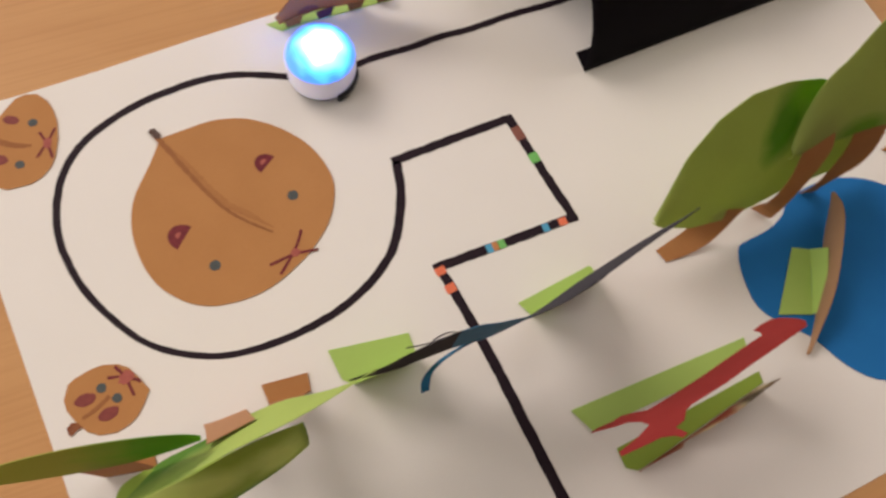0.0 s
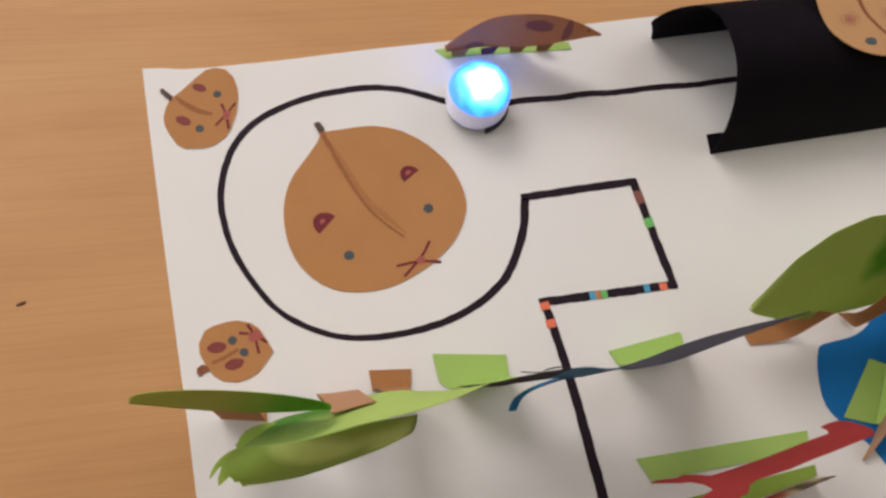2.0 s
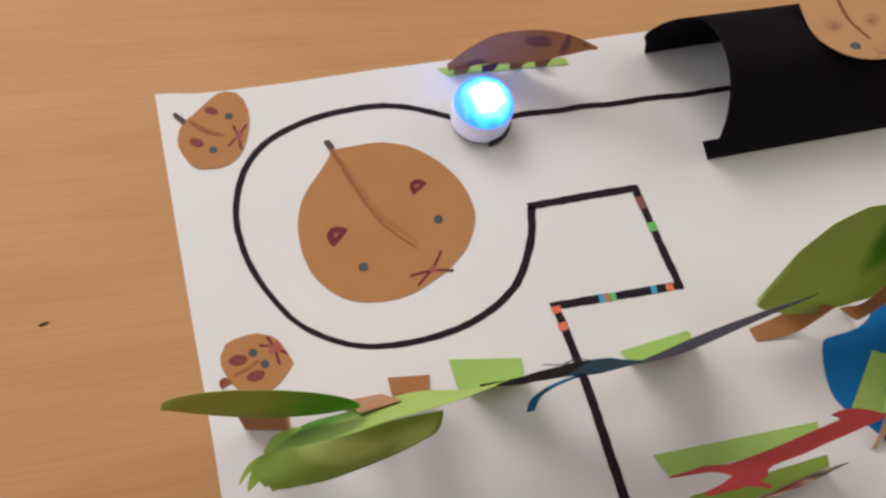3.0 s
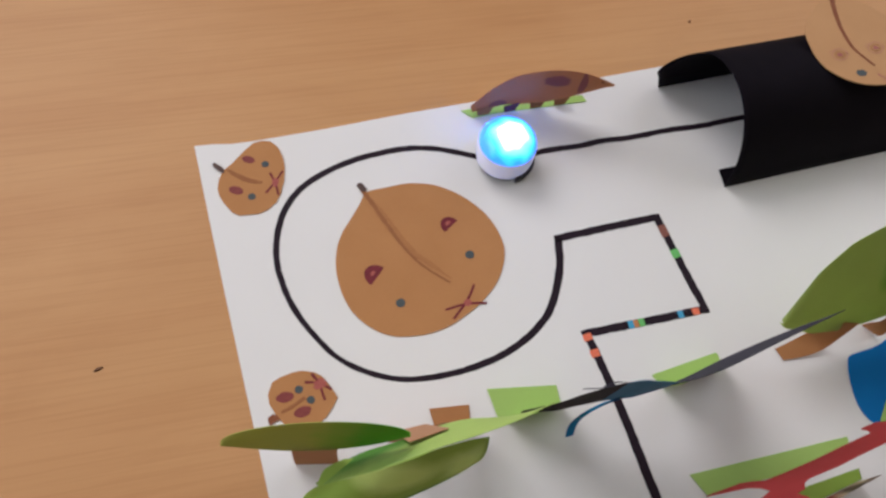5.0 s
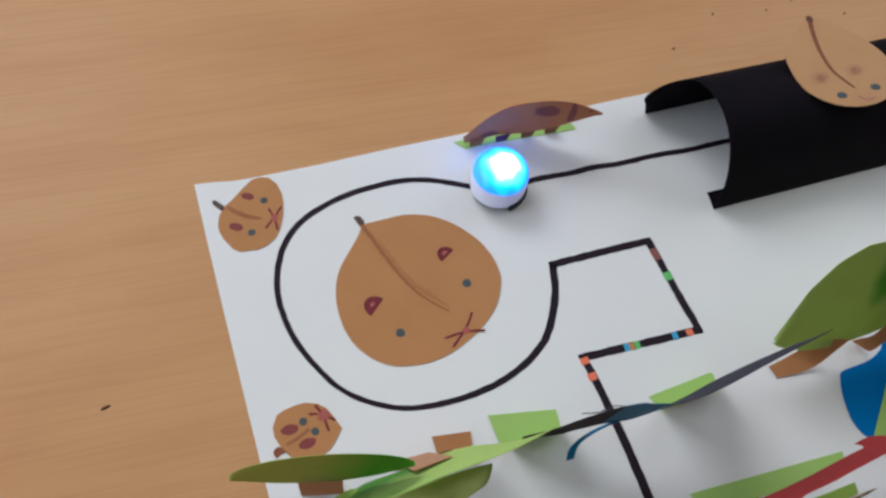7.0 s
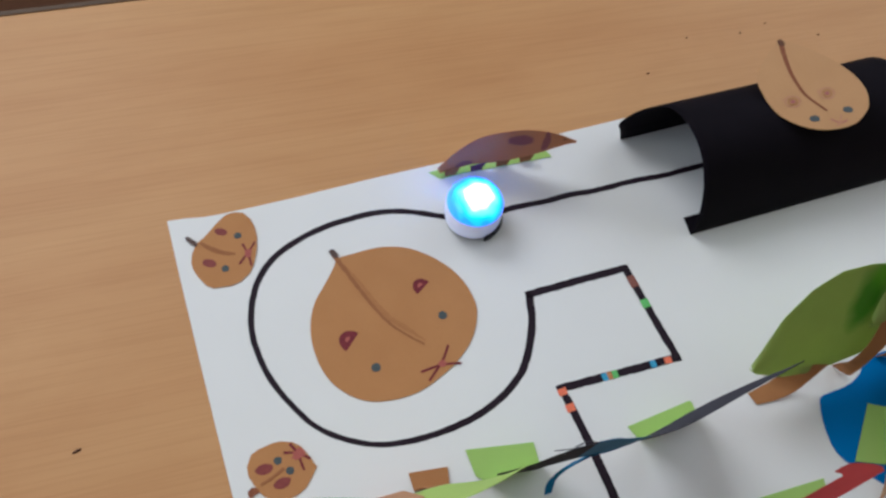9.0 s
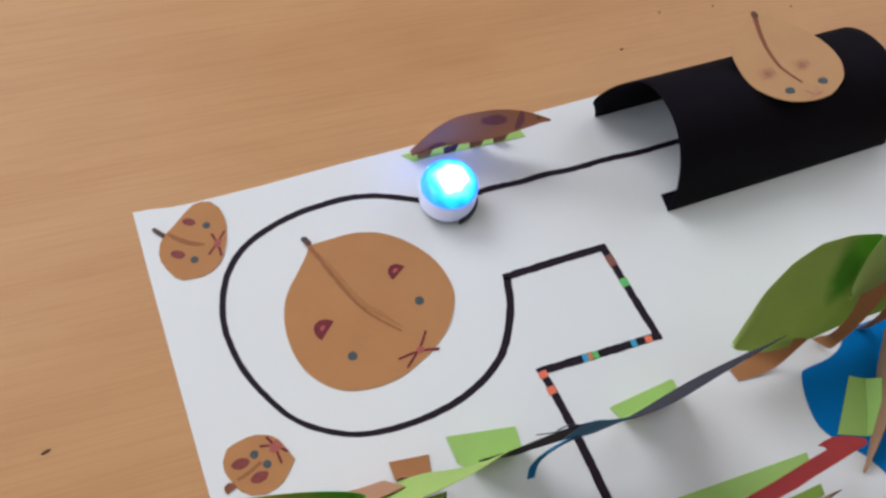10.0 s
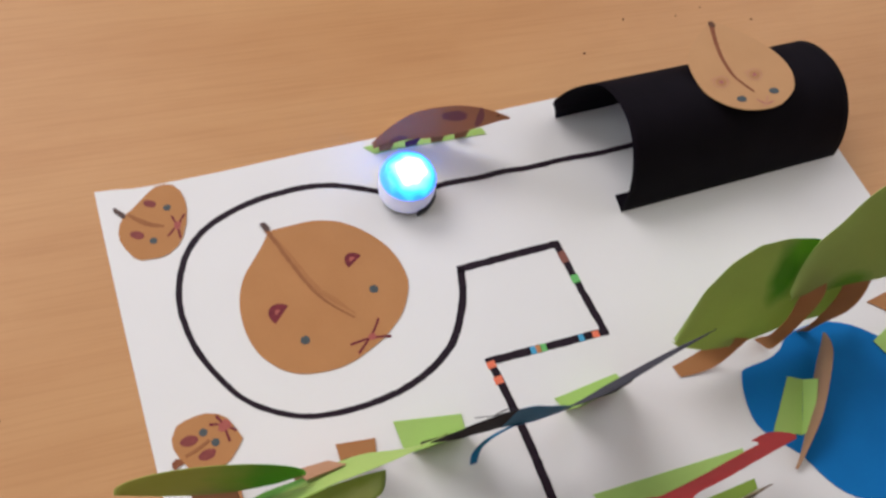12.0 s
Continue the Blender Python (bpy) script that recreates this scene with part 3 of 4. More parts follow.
sb, zf = cutout("tan_paper_fruit", "small tan paper fruit with drawn marks, glued beside a paper tree", SMALL_B, TAN, rounding=1)
drawn(sb, zf, "stem_tip", mm([(8, -150.6), (8.2, -148.6), (10.4, -147.4), (12.4, -148.4), (13.2, -150.6), (10.6, -151.2), (8.8, -152.4)], 0), STEM)
stroke("stem_line", [(14.3, -147.6), (19.6, -146.2), (25.8, -143.4)], 1.5, PENCIL_DARK, sb, zf, seed=18, rough_edge=0.35, step=0.8)
for cx, cy, turn in ((17.2, -141.2, -4), (23.4, -149.7, 6)):
    drawn(sb, zf, "red_mark", disc(cx * MM, cy * MM, 4.0 * MM, 2.4 * MM, turn, wobble=0.12, seed=int(cx)), BROWN_RED)
for cx, cy in ((23.9, -139.3), (28.1, -145.3)):
    drawn(sb, zf, "dot", disc(cx * MM, cy * MM, 1.9 * MM, 1.9 * MM, wobble=0.12, seed=int(cx)), TEAL_PEN)
stroke("cross_stroke", [(27.2, -136.6), (32.6, -138.4), (38.2, -142.8)], 1.2, RED_PEN, sb, zf, seed=19, rough_edge=0.5, step=0.8)
stroke("cross_stroke", [(31, -133.4), (33.2, -138.8), (34.2, -147)], 1.2, RED_PEN, sb, zf + 0.00005, seed=20, rough_edge=0.5, step=0.8)
drawn(sb, zf + 0.0001, "pink_mark", disc(33.6 * MM, -139 * MM, 3.0 * MM, 2.5 * MM, 20, wobble=0.5), PINK_PEN)

# ---- blue paper lake ----
LAKE_EDGE = [(284.6, -193), (288, -190.7), (298, -190.3), (306, -189.3), (313.4, -186.3), (317, -183.2), (324.2, -180.5), (337.3, -179.7), (348.4, -181.8), (359.3, -187.2), (367.3, -194.4), (376, -203), (387, -216), (392, -231),
             (388, -249), (376, -264.5), (357, -275.5), (334, -276), (318, -270.5), (308, -265.5), (301.5, -258.5), (297, -250), (293, -239.5), (286, -230.5), (280, -222), (278.3, -214), (280.6, -202)]
lake, _ = cutout("blue_paper_lake", "blue card lake lying flat on the white sheet", LAKE_EDGE, LAKE, rounding=2)

# ---- black tunnel ----
tunnel = thing("black_card_tunnel", "black card arched into a tunnel over the track", "tunnel", (0.34, -0.052, 0))
T_HALF, T_HIGH, T_Y = 0.0352, 0.0483, -0.0522


MOUTH_U = (0.0, 0.5, 0.6, 0.7, 0.8, 0.86, 0.9, 0.94, 1.0)
MOUTH_X = (0.2665, 0.2655, 0.2657, 0.2652, 0.2606, 0.2552, 0.2524, 0.2496, 0.2568)


def tunnel_mesh():
    bm = bmesh.new()
    n, cols = 40, 30
    rows_out, rows_in = [], []
    for i in range(n + 1):
        u = i / n
        a = math.pi * u
        y = T_Y - T_HALF * math.cos(a) * (1.0)
        z = T_HIGH * math.sin(a) ** (1.0 if u < 0.5 else 0.66)
        x0 = float(np.interp(u, MOUTH_U, MOUTH_X))
        x1 = 0.4150 - 0.0080 * u - 0.0048 * math.sin(a)
        rise = [1.0 + 0.055 * max(0.0, 1.0 - 1.6 * j / cols) for j in range(cols + 1)]
        outer = [bm.verts.new((x0 + (x1 - x0) * j / cols - 0.34, y - T_Y, z * rise[j])) for j in range(cols + 1)]
        dy, dz = -math.cos(a), math.sin(a)
        inner = [bm.verts.new((x0 + (x1 - x0) * j / cols - 0.34, y - T_Y - dy * 0.0005, z * rise[j] - dz * 0.0005)) for j in range(cols + 1)]
        rows_out.append(outer)
        rows_in.append(inner)
    for i in range(n):
        for j in range(cols):
            bm.faces.new((rows_out[i][j], rows_out[i][j + 1], rows_out[i + 1][j + 1], rows_out[i + 1][j]))
            bm.faces.new((rows_in[i][j], rows_in[i + 1][j], rows_in[i + 1][j + 1], rows_in[i][j + 1]))
        for j in (0, cols):
            bm.faces.new((rows_out[i][j], rows_out[i + 1][j], rows_in[i + 1][j], rows_in[i][j]))
    for i in (0, n):
        for j in range(cols):
            bm.faces.new((rows_out[i][j], rows_in[i][j], rows_in[i][j + 1], rows_out[i][j + 1]))
    return bm


part("glue_flap", flat_sheet([Vector(q) for q in ((-0.0735, -0.0345, 0), (0.073, -0.0345, 0), (0.070, -0.0245, 0), (-0.0722, -0.0245, 0))], 0.0003, 0.0008), BLACK, tunnel, "black card glue flap folded inward")
arch = part("arch", tunnel_mesh(), BLACK, tunnel, "black card arch with cut feet", flat=False)

SMUDGES = (((-70.2, 6.0), (-69.6, 2.6), (-69.9, 0.4)), ((-67.0, 6.8), (-66.4, 4.2), (-66.9, 1.6)), ((-68.6, -0.6), (-67.6, -1.8)), ((-65.2, 4.8), (-64.4, 4.0)))
for k, line in enumerate(SMUDGES):
    on_top = [Vector((x, y, 48.35 - 0.0185 * y * y + 0.12)) * MM for x, y in line]
    smudge = ribbon(resample(smooth(on_top), 0.0005), 0.0011, 0.0, 1.2, 51 + k)
    for v in smudge.verts:
        v.co.z = (48.35 - 0.0185 * (v.co.y * 1000) ** 2 + 0.12) * MM
    part("scuff", smudge, SCUFF, arch, "faint grey scuff mark")

# tan face-shaped cut-out on the tunnel's roof
on_roof = thing("tan_paper_fruit", "light tan card fruit with drawn marks lying on the black tunnel", "paper cutout", (0.3485, -0.0405, 0.0496))
on_roof.rotation_euler = (radians(1.5), 0, 0)
ROOF = [(-4.0, 30.3), (-13.2, 25.0), (-23.6, 17.2), (-30.8, 8.5), (-32.5, 0.5), (-32.8, -8.7), (-30.6, -16.6), (-23.6, -24.6), (-14.5, -29.8), (-3.4, -32.2), (8.1, -31.5), (17.4, -26.7), (22.4, -22.0), (26.2, -13.2), (25.2, -2.4), (19.6, 8.9), (11.2, 19.0), (1.3, 27.8)]
part("paper", flat_sheet(smooth(mm(ROOF, 0), True, 2), 0.0, 0.0006), TAN_LIGHT, on_roof)
zr = 0.00075
stroke("stem_line", [(-4.4, 28.5), (-8.2, 16.6), (-10.3, 4.6), (-10.1, -6.6), (-7.3, -13.6), (-3.6, -20.4)], lambda u: 3.0 - 1.7 * u, STEM, on_roof, zr, seed=21, step=1.5)
drawn(on_roof, zr + 0.0001, "stem_tip", disc(-0.0043, 0.0286, 0.0020, 0.0024, wobble=0.3), SCRAP)
for cx, cy in ((-19.4, -9.8), (2.6, -9.8)):
    for k, (rx, ry) in enumerate(((4.6, 3.4), (2.6, 2.0))):
        ring = disc(cx * MM, cy * MM, rx * MM, ry * MM, 10, 18, 0.12, 5 + k)
        part("ring_mark", ribbon(ring + [ring[0]], 0.6 * MM, zr, 0.6, 40 + k), PENCIL if k else PINK_FAINT, on_roof, "faint drawn ring")
    drawn(on_roof, zr + 0.0001, "purple_mark", disc(cx * MM, cy * MM, 1.5 * MM, 1.1 * MM, wobble=0.4), PINK_MID)
    stroke("lash", [(cx - 3.2, cy + 3.2), (cx - 5.5, cy + 2.2)], 0.45, PINK_FAINT, on_roof, zr, seed=44, step=0.8)
    stroke("lash", [(cx + 3.4, cy + 0.5), (cx + 5.4, cy - 0.8)], 0.45, PINK_FAINT, on_roof, zr, seed=45, step=0.8)
for cx, cy in ((-13.4, -22.9), (8.1, -22.5)):
    drawn(on_roof, zr, "dot", disc(cx * MM, cy * MM, 2.9 * MM, 2.1 * MM, -8, wobble=0.25), TEAL_PEN)
stroke("cross_stroke", [(-5, -25.4), (-1, -29.2), (4, -28.6)], 0.8, PINK_MID, on_roof, zr, seed=22, step=1.0)
stroke("cross_stroke", [(2.5, -24.6), (-1, -29), (-4, -30.4)], 0.8, PINK_FAINT, on_roof, zr + 0.00005, seed=23, step=1.0)

# ---- small robot ----
BOT = (0.1535, -0.0437, 0.0)


def lathe(profile, n=40):
    bm = bmesh.new()
    rings = []
    for r, z in profile:
        if r < 1e-6:
            rings.append([bm.verts.new((0, 0, z))])
        else:
            rings.append([bm.verts.new((r * math.cos(2 * math.pi * i / n), r * math.sin(2 * math.pi * i / n), z)) for i in range(n)])
    for a, b in zip(rings, rings[1:]):
        for i in range(n):
            j = (i + 1) % n
            if len(a) == 1:
                bm.faces.new((a[0], b[j], b[i]))
            elif len(b) == 1:
                bm.faces.new((a[i], a[j], b[0]))
            else:
                bm.faces.new((a[i], a[j], b[j], b[i]))
    return bm


def emitter(name, colour, strength):
    m = bpy.data.materials.new(name)
    m.use_nodes = True
    b = m.node_tree.nodes["Principled BSDF"]
    b.inputs["Base Color"].default_value = rgba((0.10, 0.22, 0.30))
    b.inputs["Emission Color"].default_value = rgba(colour)
    b.inputs["Emission Strength"].default_value = strength
    b.inputs["Roughness"].default_value = 0.3
    return m


SHELL = bpy.data.materials.new("white_translucent_shell")
SHELL.use_nodes = True
_b = SHELL.node_tree.nodes["Principled BSDF"]
_b.inputs["Base Color"].default_value = rgba((0.80, 0.82, 0.88))
_b.inputs["Roughness"].default_value = 0.3
# Faint emission stands in for LED light coming through the plastic.
_b.inputs["Emission Color"].default_value = rgba((0.30, 0.36, 1.0))
_b.inputs["Emission Strength"].default_value = 0.16
_b.inputs["Subsurface Weight"].default_value = 0.3
_b.inputs["Subsurface Radius"].default_value = (0.004, 0.005, 0.008)
_b.inputs["Subsurface Scale"].default_value = 1.0


def led_material():
    """White-hot in the middle, cyan and then blue towards the rim."""
    m = emitter("led_dome", (0.01, 0.3, 1.0), 5.0)
    nt = m.node_tree
    tc = nt.nodes.new("ShaderNodeTexCoord")
    mp = nt.nodes.new("ShaderNodeMapping")
    mp.inputs["Location"].default_value = (0.0, 0.12, 0.0)
    mp.inputs["Scale"].default_value = (61.0, 61.0, 0.0)
    nt.links.new(tc.outputs["Object"], mp.inputs["Vector"])
    ln = nt.nodes.new("ShaderNodeVectorMath")
    ln.operation = "LENGTH"
    nt.links.new(mp.outputs[0], ln.inputs[0])
    nz = nt.nodes.new("ShaderNodeTexNoise")
    nz.inputs["Scale"].default_value, nz.inputs["Detail"].default_value = 150.0, 0.0
    nt.links.new(tc.outputs["Object"], nz.inputs["Vector"])
    ad = nt.nodes.new("ShaderNodeMath")
    ad.operation = "MULTIPLY_ADD"
    ad.inputs[1].default_value = 0.26
    nt.links.new(nz.outputs["Fac"], ad.inputs[0])
    nt.links.new(ln.outputs["Value"], ad.inputs[2])
    ramp = nt.nodes.new("ShaderNodeValToRGB")
    els = ramp.color_ramp.elements
    els[0].position, els[0].color = 0.46, (1.0, 1.0, 1.0, 1)
    els[1].position, els[1].color = 1.16, (0.001, 0.09, 0.6, 1)
    e = els.new(0.66)
    e.color = (0.10, 0.66, 1.0, 1)
    e = els.new(0.84)
    e.color = (0.003, 0.24, 0.85, 1)
    nt.links.new(ad.outputs[0], ramp.inputs[0])
    nt.links.new(ramp.outputs[0], nt.nodes["Principled BSDF"].inputs["Emission Color"])
    return m


GLOW = led_material()
GLOW_SIDE = emitter("blue_side_led", (0.001, 0.22, 1.0), 75.0)
RUBBER = material("black_plastic", (0.012, 0.012, 0.014), None, 200, 3, 0.45, 0.1, 900)
robot = thing("toy_robot", "small white dome-shaped toy robot with glowing cyan light on the track", "toy robot", BOT)
robot.scale = (0.93, 0.93, 0.93)
part("base_ring", lathe([(0.0, 0.0008), (0.0128, 0.0008), (0.0143, 0.0015), (0.0147, 0.004), (0.0145, 0.0052)]), RUBBER, robot, "black plastic base ring", False)
bumper = bmesh.new()
rim = [[bumper.verts.new((r * math.cos(radians(-84 + 4 * k)), r * math.sin(radians(-84 + 4 * k)), z)) for k in range(17)] for r, z in ((0.0150, 0.0008), (0.0170, 0.0012), (0.0178, 0.0044), (0.0172, 0.0070), (0.0150, 0.0060))]
for a, b in zip(rim, rim[1:] + rim[:1]):
    for k in range(16):
        bumper.faces.new((a[k], a[k + 1], b[k + 1], b[k]))
for k in (0, 16):
    bumper.faces.new([a[k] for a in rim])
part("bumper", bumper, RUBBER, robot, "black curved plastic bumper", False)
part("shell", lathe([(0.0145, 0.0040), (0.0159, 0.0050), (0.0165, 0.009), (0.0165, 0.0125), (0.0164, 0.0160), (0.0161, 0.0188)]), SHELL, robot, "white translucent plastic shell", False)
dome = part("dome", lathe([(0.0161, 0.0188), (0.0156, 0.0205), (0.0145, 0.0228), (0.0130, 0.0247), (0.0122, 0.0255)]), GLOW, robot, "glowing cyan dome", False)
part("light_cap", lathe([(0.0122, 0.0255), (0.0105, 0.0268), (0.0085, 0.0278), (0.006, 0.0286), (0.003, 0.0290), (0.0, 0.0291)], 40), GLOW, dome, "glowing white top light", False)
for k in range(3):
    a = radians(50 + 32 * k)
    bm = bmesh.new()
    bmesh.ops.create_cone(bm, cap_ends=True, segments=12, radius1=0.0019, radius2=0.0017, depth=0.0006, matrix=Matrix.Rotation(a, 4, "Z") @ Matrix.Translation((0.0163, 0.0, 0.0168)) @ Matrix.Rotation(radians(84), 4, "Y"))
    part("side_light", bm, GLOW_SIDE, robot, "small blue front light", False)

# ---- hedgehog-like animal at the sheet's back edge ----
hog = thing("brown_paper_animal", "brown paper animal with purple patches standing on a green paper strip", "paper animal", (0, 0, 0))
part("base_strip", flat_sheet(mm([(141, -8.5), (146, -14.5), (160, -14.2), (178, -15.5), (196, -16.5), (212, -17.5), (211, -13), (190, -11), (160, -8.5)], 0), 0.0002, 0.0006), LIME, hog, "lime green paper foot strip")
HOG = crown_material("chestnut_paper_patched", (0.60, 0.285, 0.135), [], 0.45)
for centre, radius in (((0.187, -0.019, 0.0285), (0.0075, 0.03, 0.0052)), ((0.2005, -0.022, 0.027), (0.0022, 0.03, 0.010)), ((0.160, -0.0125, 0.006), (0.0060, 0.03, 0.0042))):
    blotched(HOG, (0.31, 0.11, 0.12), centre, radius, 260.0, 0.22, 0.85)
hog_body = part("body", loft(mm([(146, -11.5, 2), (155, -11.5, 2.5), (165, -12, 4), (179, -15, 5), (192, -19, 10), (204, -24, 19), (215, -28.5, 28)]),
                  mm([(144.5, -11.8, 8), (156, -11.5, 20), (167, -13, 29), (179, -18, 36), (191, -21, 37), (204, -24.5, 34), (216, -29, 29)]), 30, 6, 0.001), HOG, hog, "rounded brown paper body with purple patches")
for k, x in enumerate((149, 164, 179, 193)):
    part("leg", loft(mm([(x, -13.5 - 0.06 * (x - 149), 0.4), (x + 6, -13.8 - 0.06 * (x - 149), 0.4)]), mm([(x - 1, -13.5 - 0.06 * (x - 149), 6), (x + 8, -14 - 0.06 * (x - 149), 7)]), 4, 2), HOG_LEG if k != 1 else PURPLE_PEN, hog)

eye_bm = bmesh.new()
bmesh.ops.create_icosphere(eye_bm, subdivisions=2, radius=0.0008, matrix=Matrix.Translation((0.2095, -0.0272, 0.0302)) @ Matrix.Diagonal((1.3, 0.5, 0.6, 1)))
part("eye", eye_bm, SCRAP, hog_body, "small dark drawn eye")

# ---- paper trees ----


def oval(centre, along, up, a, b, power=1.0, n=9, skew=0.0):
    """Low and high edge lines of an oval crown."""
    lo, hi = [], []
    for i in range(n + 1):
        t = math.pi * i / n
        u, v = -math.cos(t), math.sin(t) ** power
        base = Vector(centre) + Vector(along) * (a * u)
        lo.append(base - Vector(up) * (b * (v - skew * v * u) + 0.05))
        hi.append(base + Vector(up) * (b * (v + skew * v * u) + 0.05))
    return mm(lo), mm(hi)


def slim_tree():
    t = thing("paper_tree", "paper tree with a long green oval crown and brown trunk", "paper tree", group="paper trees")
    m = crown_material("green_crown_pen", (0.47, 0.52, 0.11), [((0.09, 0.46, 0.03), (0.055, -0.185, 0.066), (0.032, 0.04, 0.05))], 0.36)
    lo, hi = oval((25.5, -178, 64), (0.962, -0.24, 0.12), (-0.06, 0.0, 1.0), 34.5, 21.8, 1.3)
    part("crown", loft(lo, hi, 28, 6, 0.0015), m, t, "long oval green paper crown")
    part("trunk", loft(mm([(15.5, -171.5, 1), (15.5, -172.5, 20), (16, -175.5, 55)]), mm([(33, -176, 1), (33, -177, 20), (33, -180, 55)]), 12, 3), BROWN, t, "brown paper trunk")
    part("foot", flat_sheet(mm([(16, -165), (34, -168), (33.5, -176), (15.5, -171.5)], 0), 0.0003, 0.0007), BROWN, t, "folded brown paper foot")
    return t


slim_tree()


def fringed_tree():
    t = thing("paper_tree", "paper tree with a pale green crown and a fringed leafy skirt", "paper tree", group="paper trees")
    # Dark green pen patch, widened and deepened to take in shade on the crown.
    pale = crown_material("pale_crown_pen_and_shade", (0.53, 0.75, 0.20), [((0.02, 0.22, 0.010), (0.042, -0.180, 0.036), (0.038, 0.016, 0.036))], 0.22)
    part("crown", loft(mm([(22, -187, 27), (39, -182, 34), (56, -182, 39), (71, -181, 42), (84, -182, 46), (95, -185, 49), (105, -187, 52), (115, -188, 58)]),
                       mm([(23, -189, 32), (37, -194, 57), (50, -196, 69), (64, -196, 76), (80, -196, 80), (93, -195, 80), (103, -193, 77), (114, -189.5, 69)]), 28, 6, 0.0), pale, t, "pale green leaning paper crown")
    rng = random.Random(5)
    fingers = ((0.0, 0.0), (0.014, 0.06), (0.034, 0.42), (0.044, 0.46), (0.057, 0.0), (0.078, 0.10), (0.105, 0.36), (0.14, 0.24), (0.162, 0.24), (0.177, 0.0), (0.215, 0.12), (0.25, 0.07),
               (0.335, 0.10), (0.35, 0.02), (0.366, 0.10), (0.60, 0.04), (0.80, 0.06), (0.93, 0.02), (0.955, 0.18), (0.968, 0.02), (0.985, 0.20), (1.0, 0.03))
    fringe = [max(0.0, float(np.interp(i / 120, [f[0] for f in fingers], [f[1] for f in fingers])) + 0.05 * (rng.random() - 0.4)) for i in range(121)]
    # Bright patches by the fold paint its highlight into the brushed pen green.
    brush = crown_material("brushed_pen_and_highlight", (0.46, 0.66, 0.13), [((0.84, 0.98, 0.38), (0.050, -0.197, 0.061), (0.026, 0.03, 0.013)), ((0.84, 0.98, 0.40), (0.0775, -0.195, 0.052), (0.012, 0.03, 0.016)),
                           ((0.66, 0.84, 0.22), (0.017, -0.2, 0.031), (0.012, 0.03, 0.006)), ((0.13, 0.36, 0.03), (0.060, -0.2, 0.032), (0.026, 0.03, 0.011)), ((0.15, 0.30, 0.03), (0.0895, -0.193, 0.050), (0.005, 0.03, 0.026))], 0.42)
    part("skirt", loft(mm([(11.5, -198, 31), (14.5, -201.3, 30), (24, -203, 29), (38, -203.3, 27), (46, -203, 26), (62, -200.6, 23), (74, -197.8, 20), (84, -194, 20)]),
                       mm([(23, -189.2, 32), (37, -194.2, 57), (50, -196.2, 69), (63, -196.3, 75.5), (72, -195.6, 73), (80, -195.4, 71), (87.5, -194.4, 63)]), 120, 9, 0.0035, lambda i: fringe[i]), brush, t, "fringed green brushed paper skirt")
    part("fold", loft(mm([(35, -182.4, 36), (27, -184, 35.5), (23.4, -188, 34.5), (21.5, -193, 33.5), (19, -197, 32.5)]), mm([(42, -184.5, 37), (36, -187, 38), (31, -190.5, 38), (28, -194, 38), (26, -197, 37)]), 20, 4), brush, t, "rounded green paper edge folded under the crown")
    part("foot", flat_sheet(mm([(78.5, -163), (96.5, -165.8), (95, -173), (78.5, -171.5)], 0), 0.0003, 0.0007), BROWN, t, "folded brown paper foot")
    part("trunk", loft(mm([(57, -173, 0.6), (55.5, -171.6, 8), (55, -171.4, 14), (57.2, -178.5, 35.5), (58.6, -187.7, 59.5)]), mm([(73, -176, 0.6), (71.8, -174.6, 12), (71, -174.2, 22), (72.4, -179.8, 39.5), (74.4, -186.4, 58.5)]), 24, 3), PINK_TAN, t, "bent pinkish tan paper trunk glued on the crown")
    part("trunk", loft(mm([(78.5, -171.5, 0.6), (79, -175, 20), (80, -182, 46)]), mm([(94.6, -173, 0.6), (92, -177, 18), (90, -184, 48)]), 10, 3), BROWN, t, "brown paper trunk")
    return t


fringed_tree()


def big_tree():
    t = thing("paper_tree", "paper tree with a wide olive green crown and curved brown trunk", "paper tree", group="paper trees")
    m = crown_material("olive_crown_pen", (0.52, 0.66, 0.20), [((0.09, 0.38, 0.015), (0.296, -0.163, 0.056), (0.012, 0.05, 0.023)), ((0.24, 0.60, 0.05), (0.308, -0.158, 0.070), (0.016, 0.05, 0.013))], 0.48)
    part("crown", loft(mm([(240.5, -173, 30), (245, -175, 25), (262, -178.5, 16), (279, -180, 12.5), (291, -179.8, 12), (312, -179, 14), (335, -179.5, 12), (355, -180, 11)]),
                       mm([(241, -172.5, 32), (246, -168, 44), (251, -163, 58.5), (263, -158, 71), (276, -156, 77), (293, -156.5, 76), (310, -158.5, 71), (336, -166, 52), (355, -178, 16)]), 44, 8, 0.002, cut=True), m, t, "wide oval olive green paper crown")
    part("trunk", loft(mm([(251, -178, 0.6), (261, -176.5, 1.5), (266, -176, 6), (269, -176, 12), (272, -176.5, 20)]),
                       mm([(252.5, -184.5, 0.6), (264, -185.5, 1.2), (273, -185, 3.5), (280, -183, 8), (287, -180.5, 18)]), 18, 4), BROWN, t, "curved brown paper trunk")
    return t


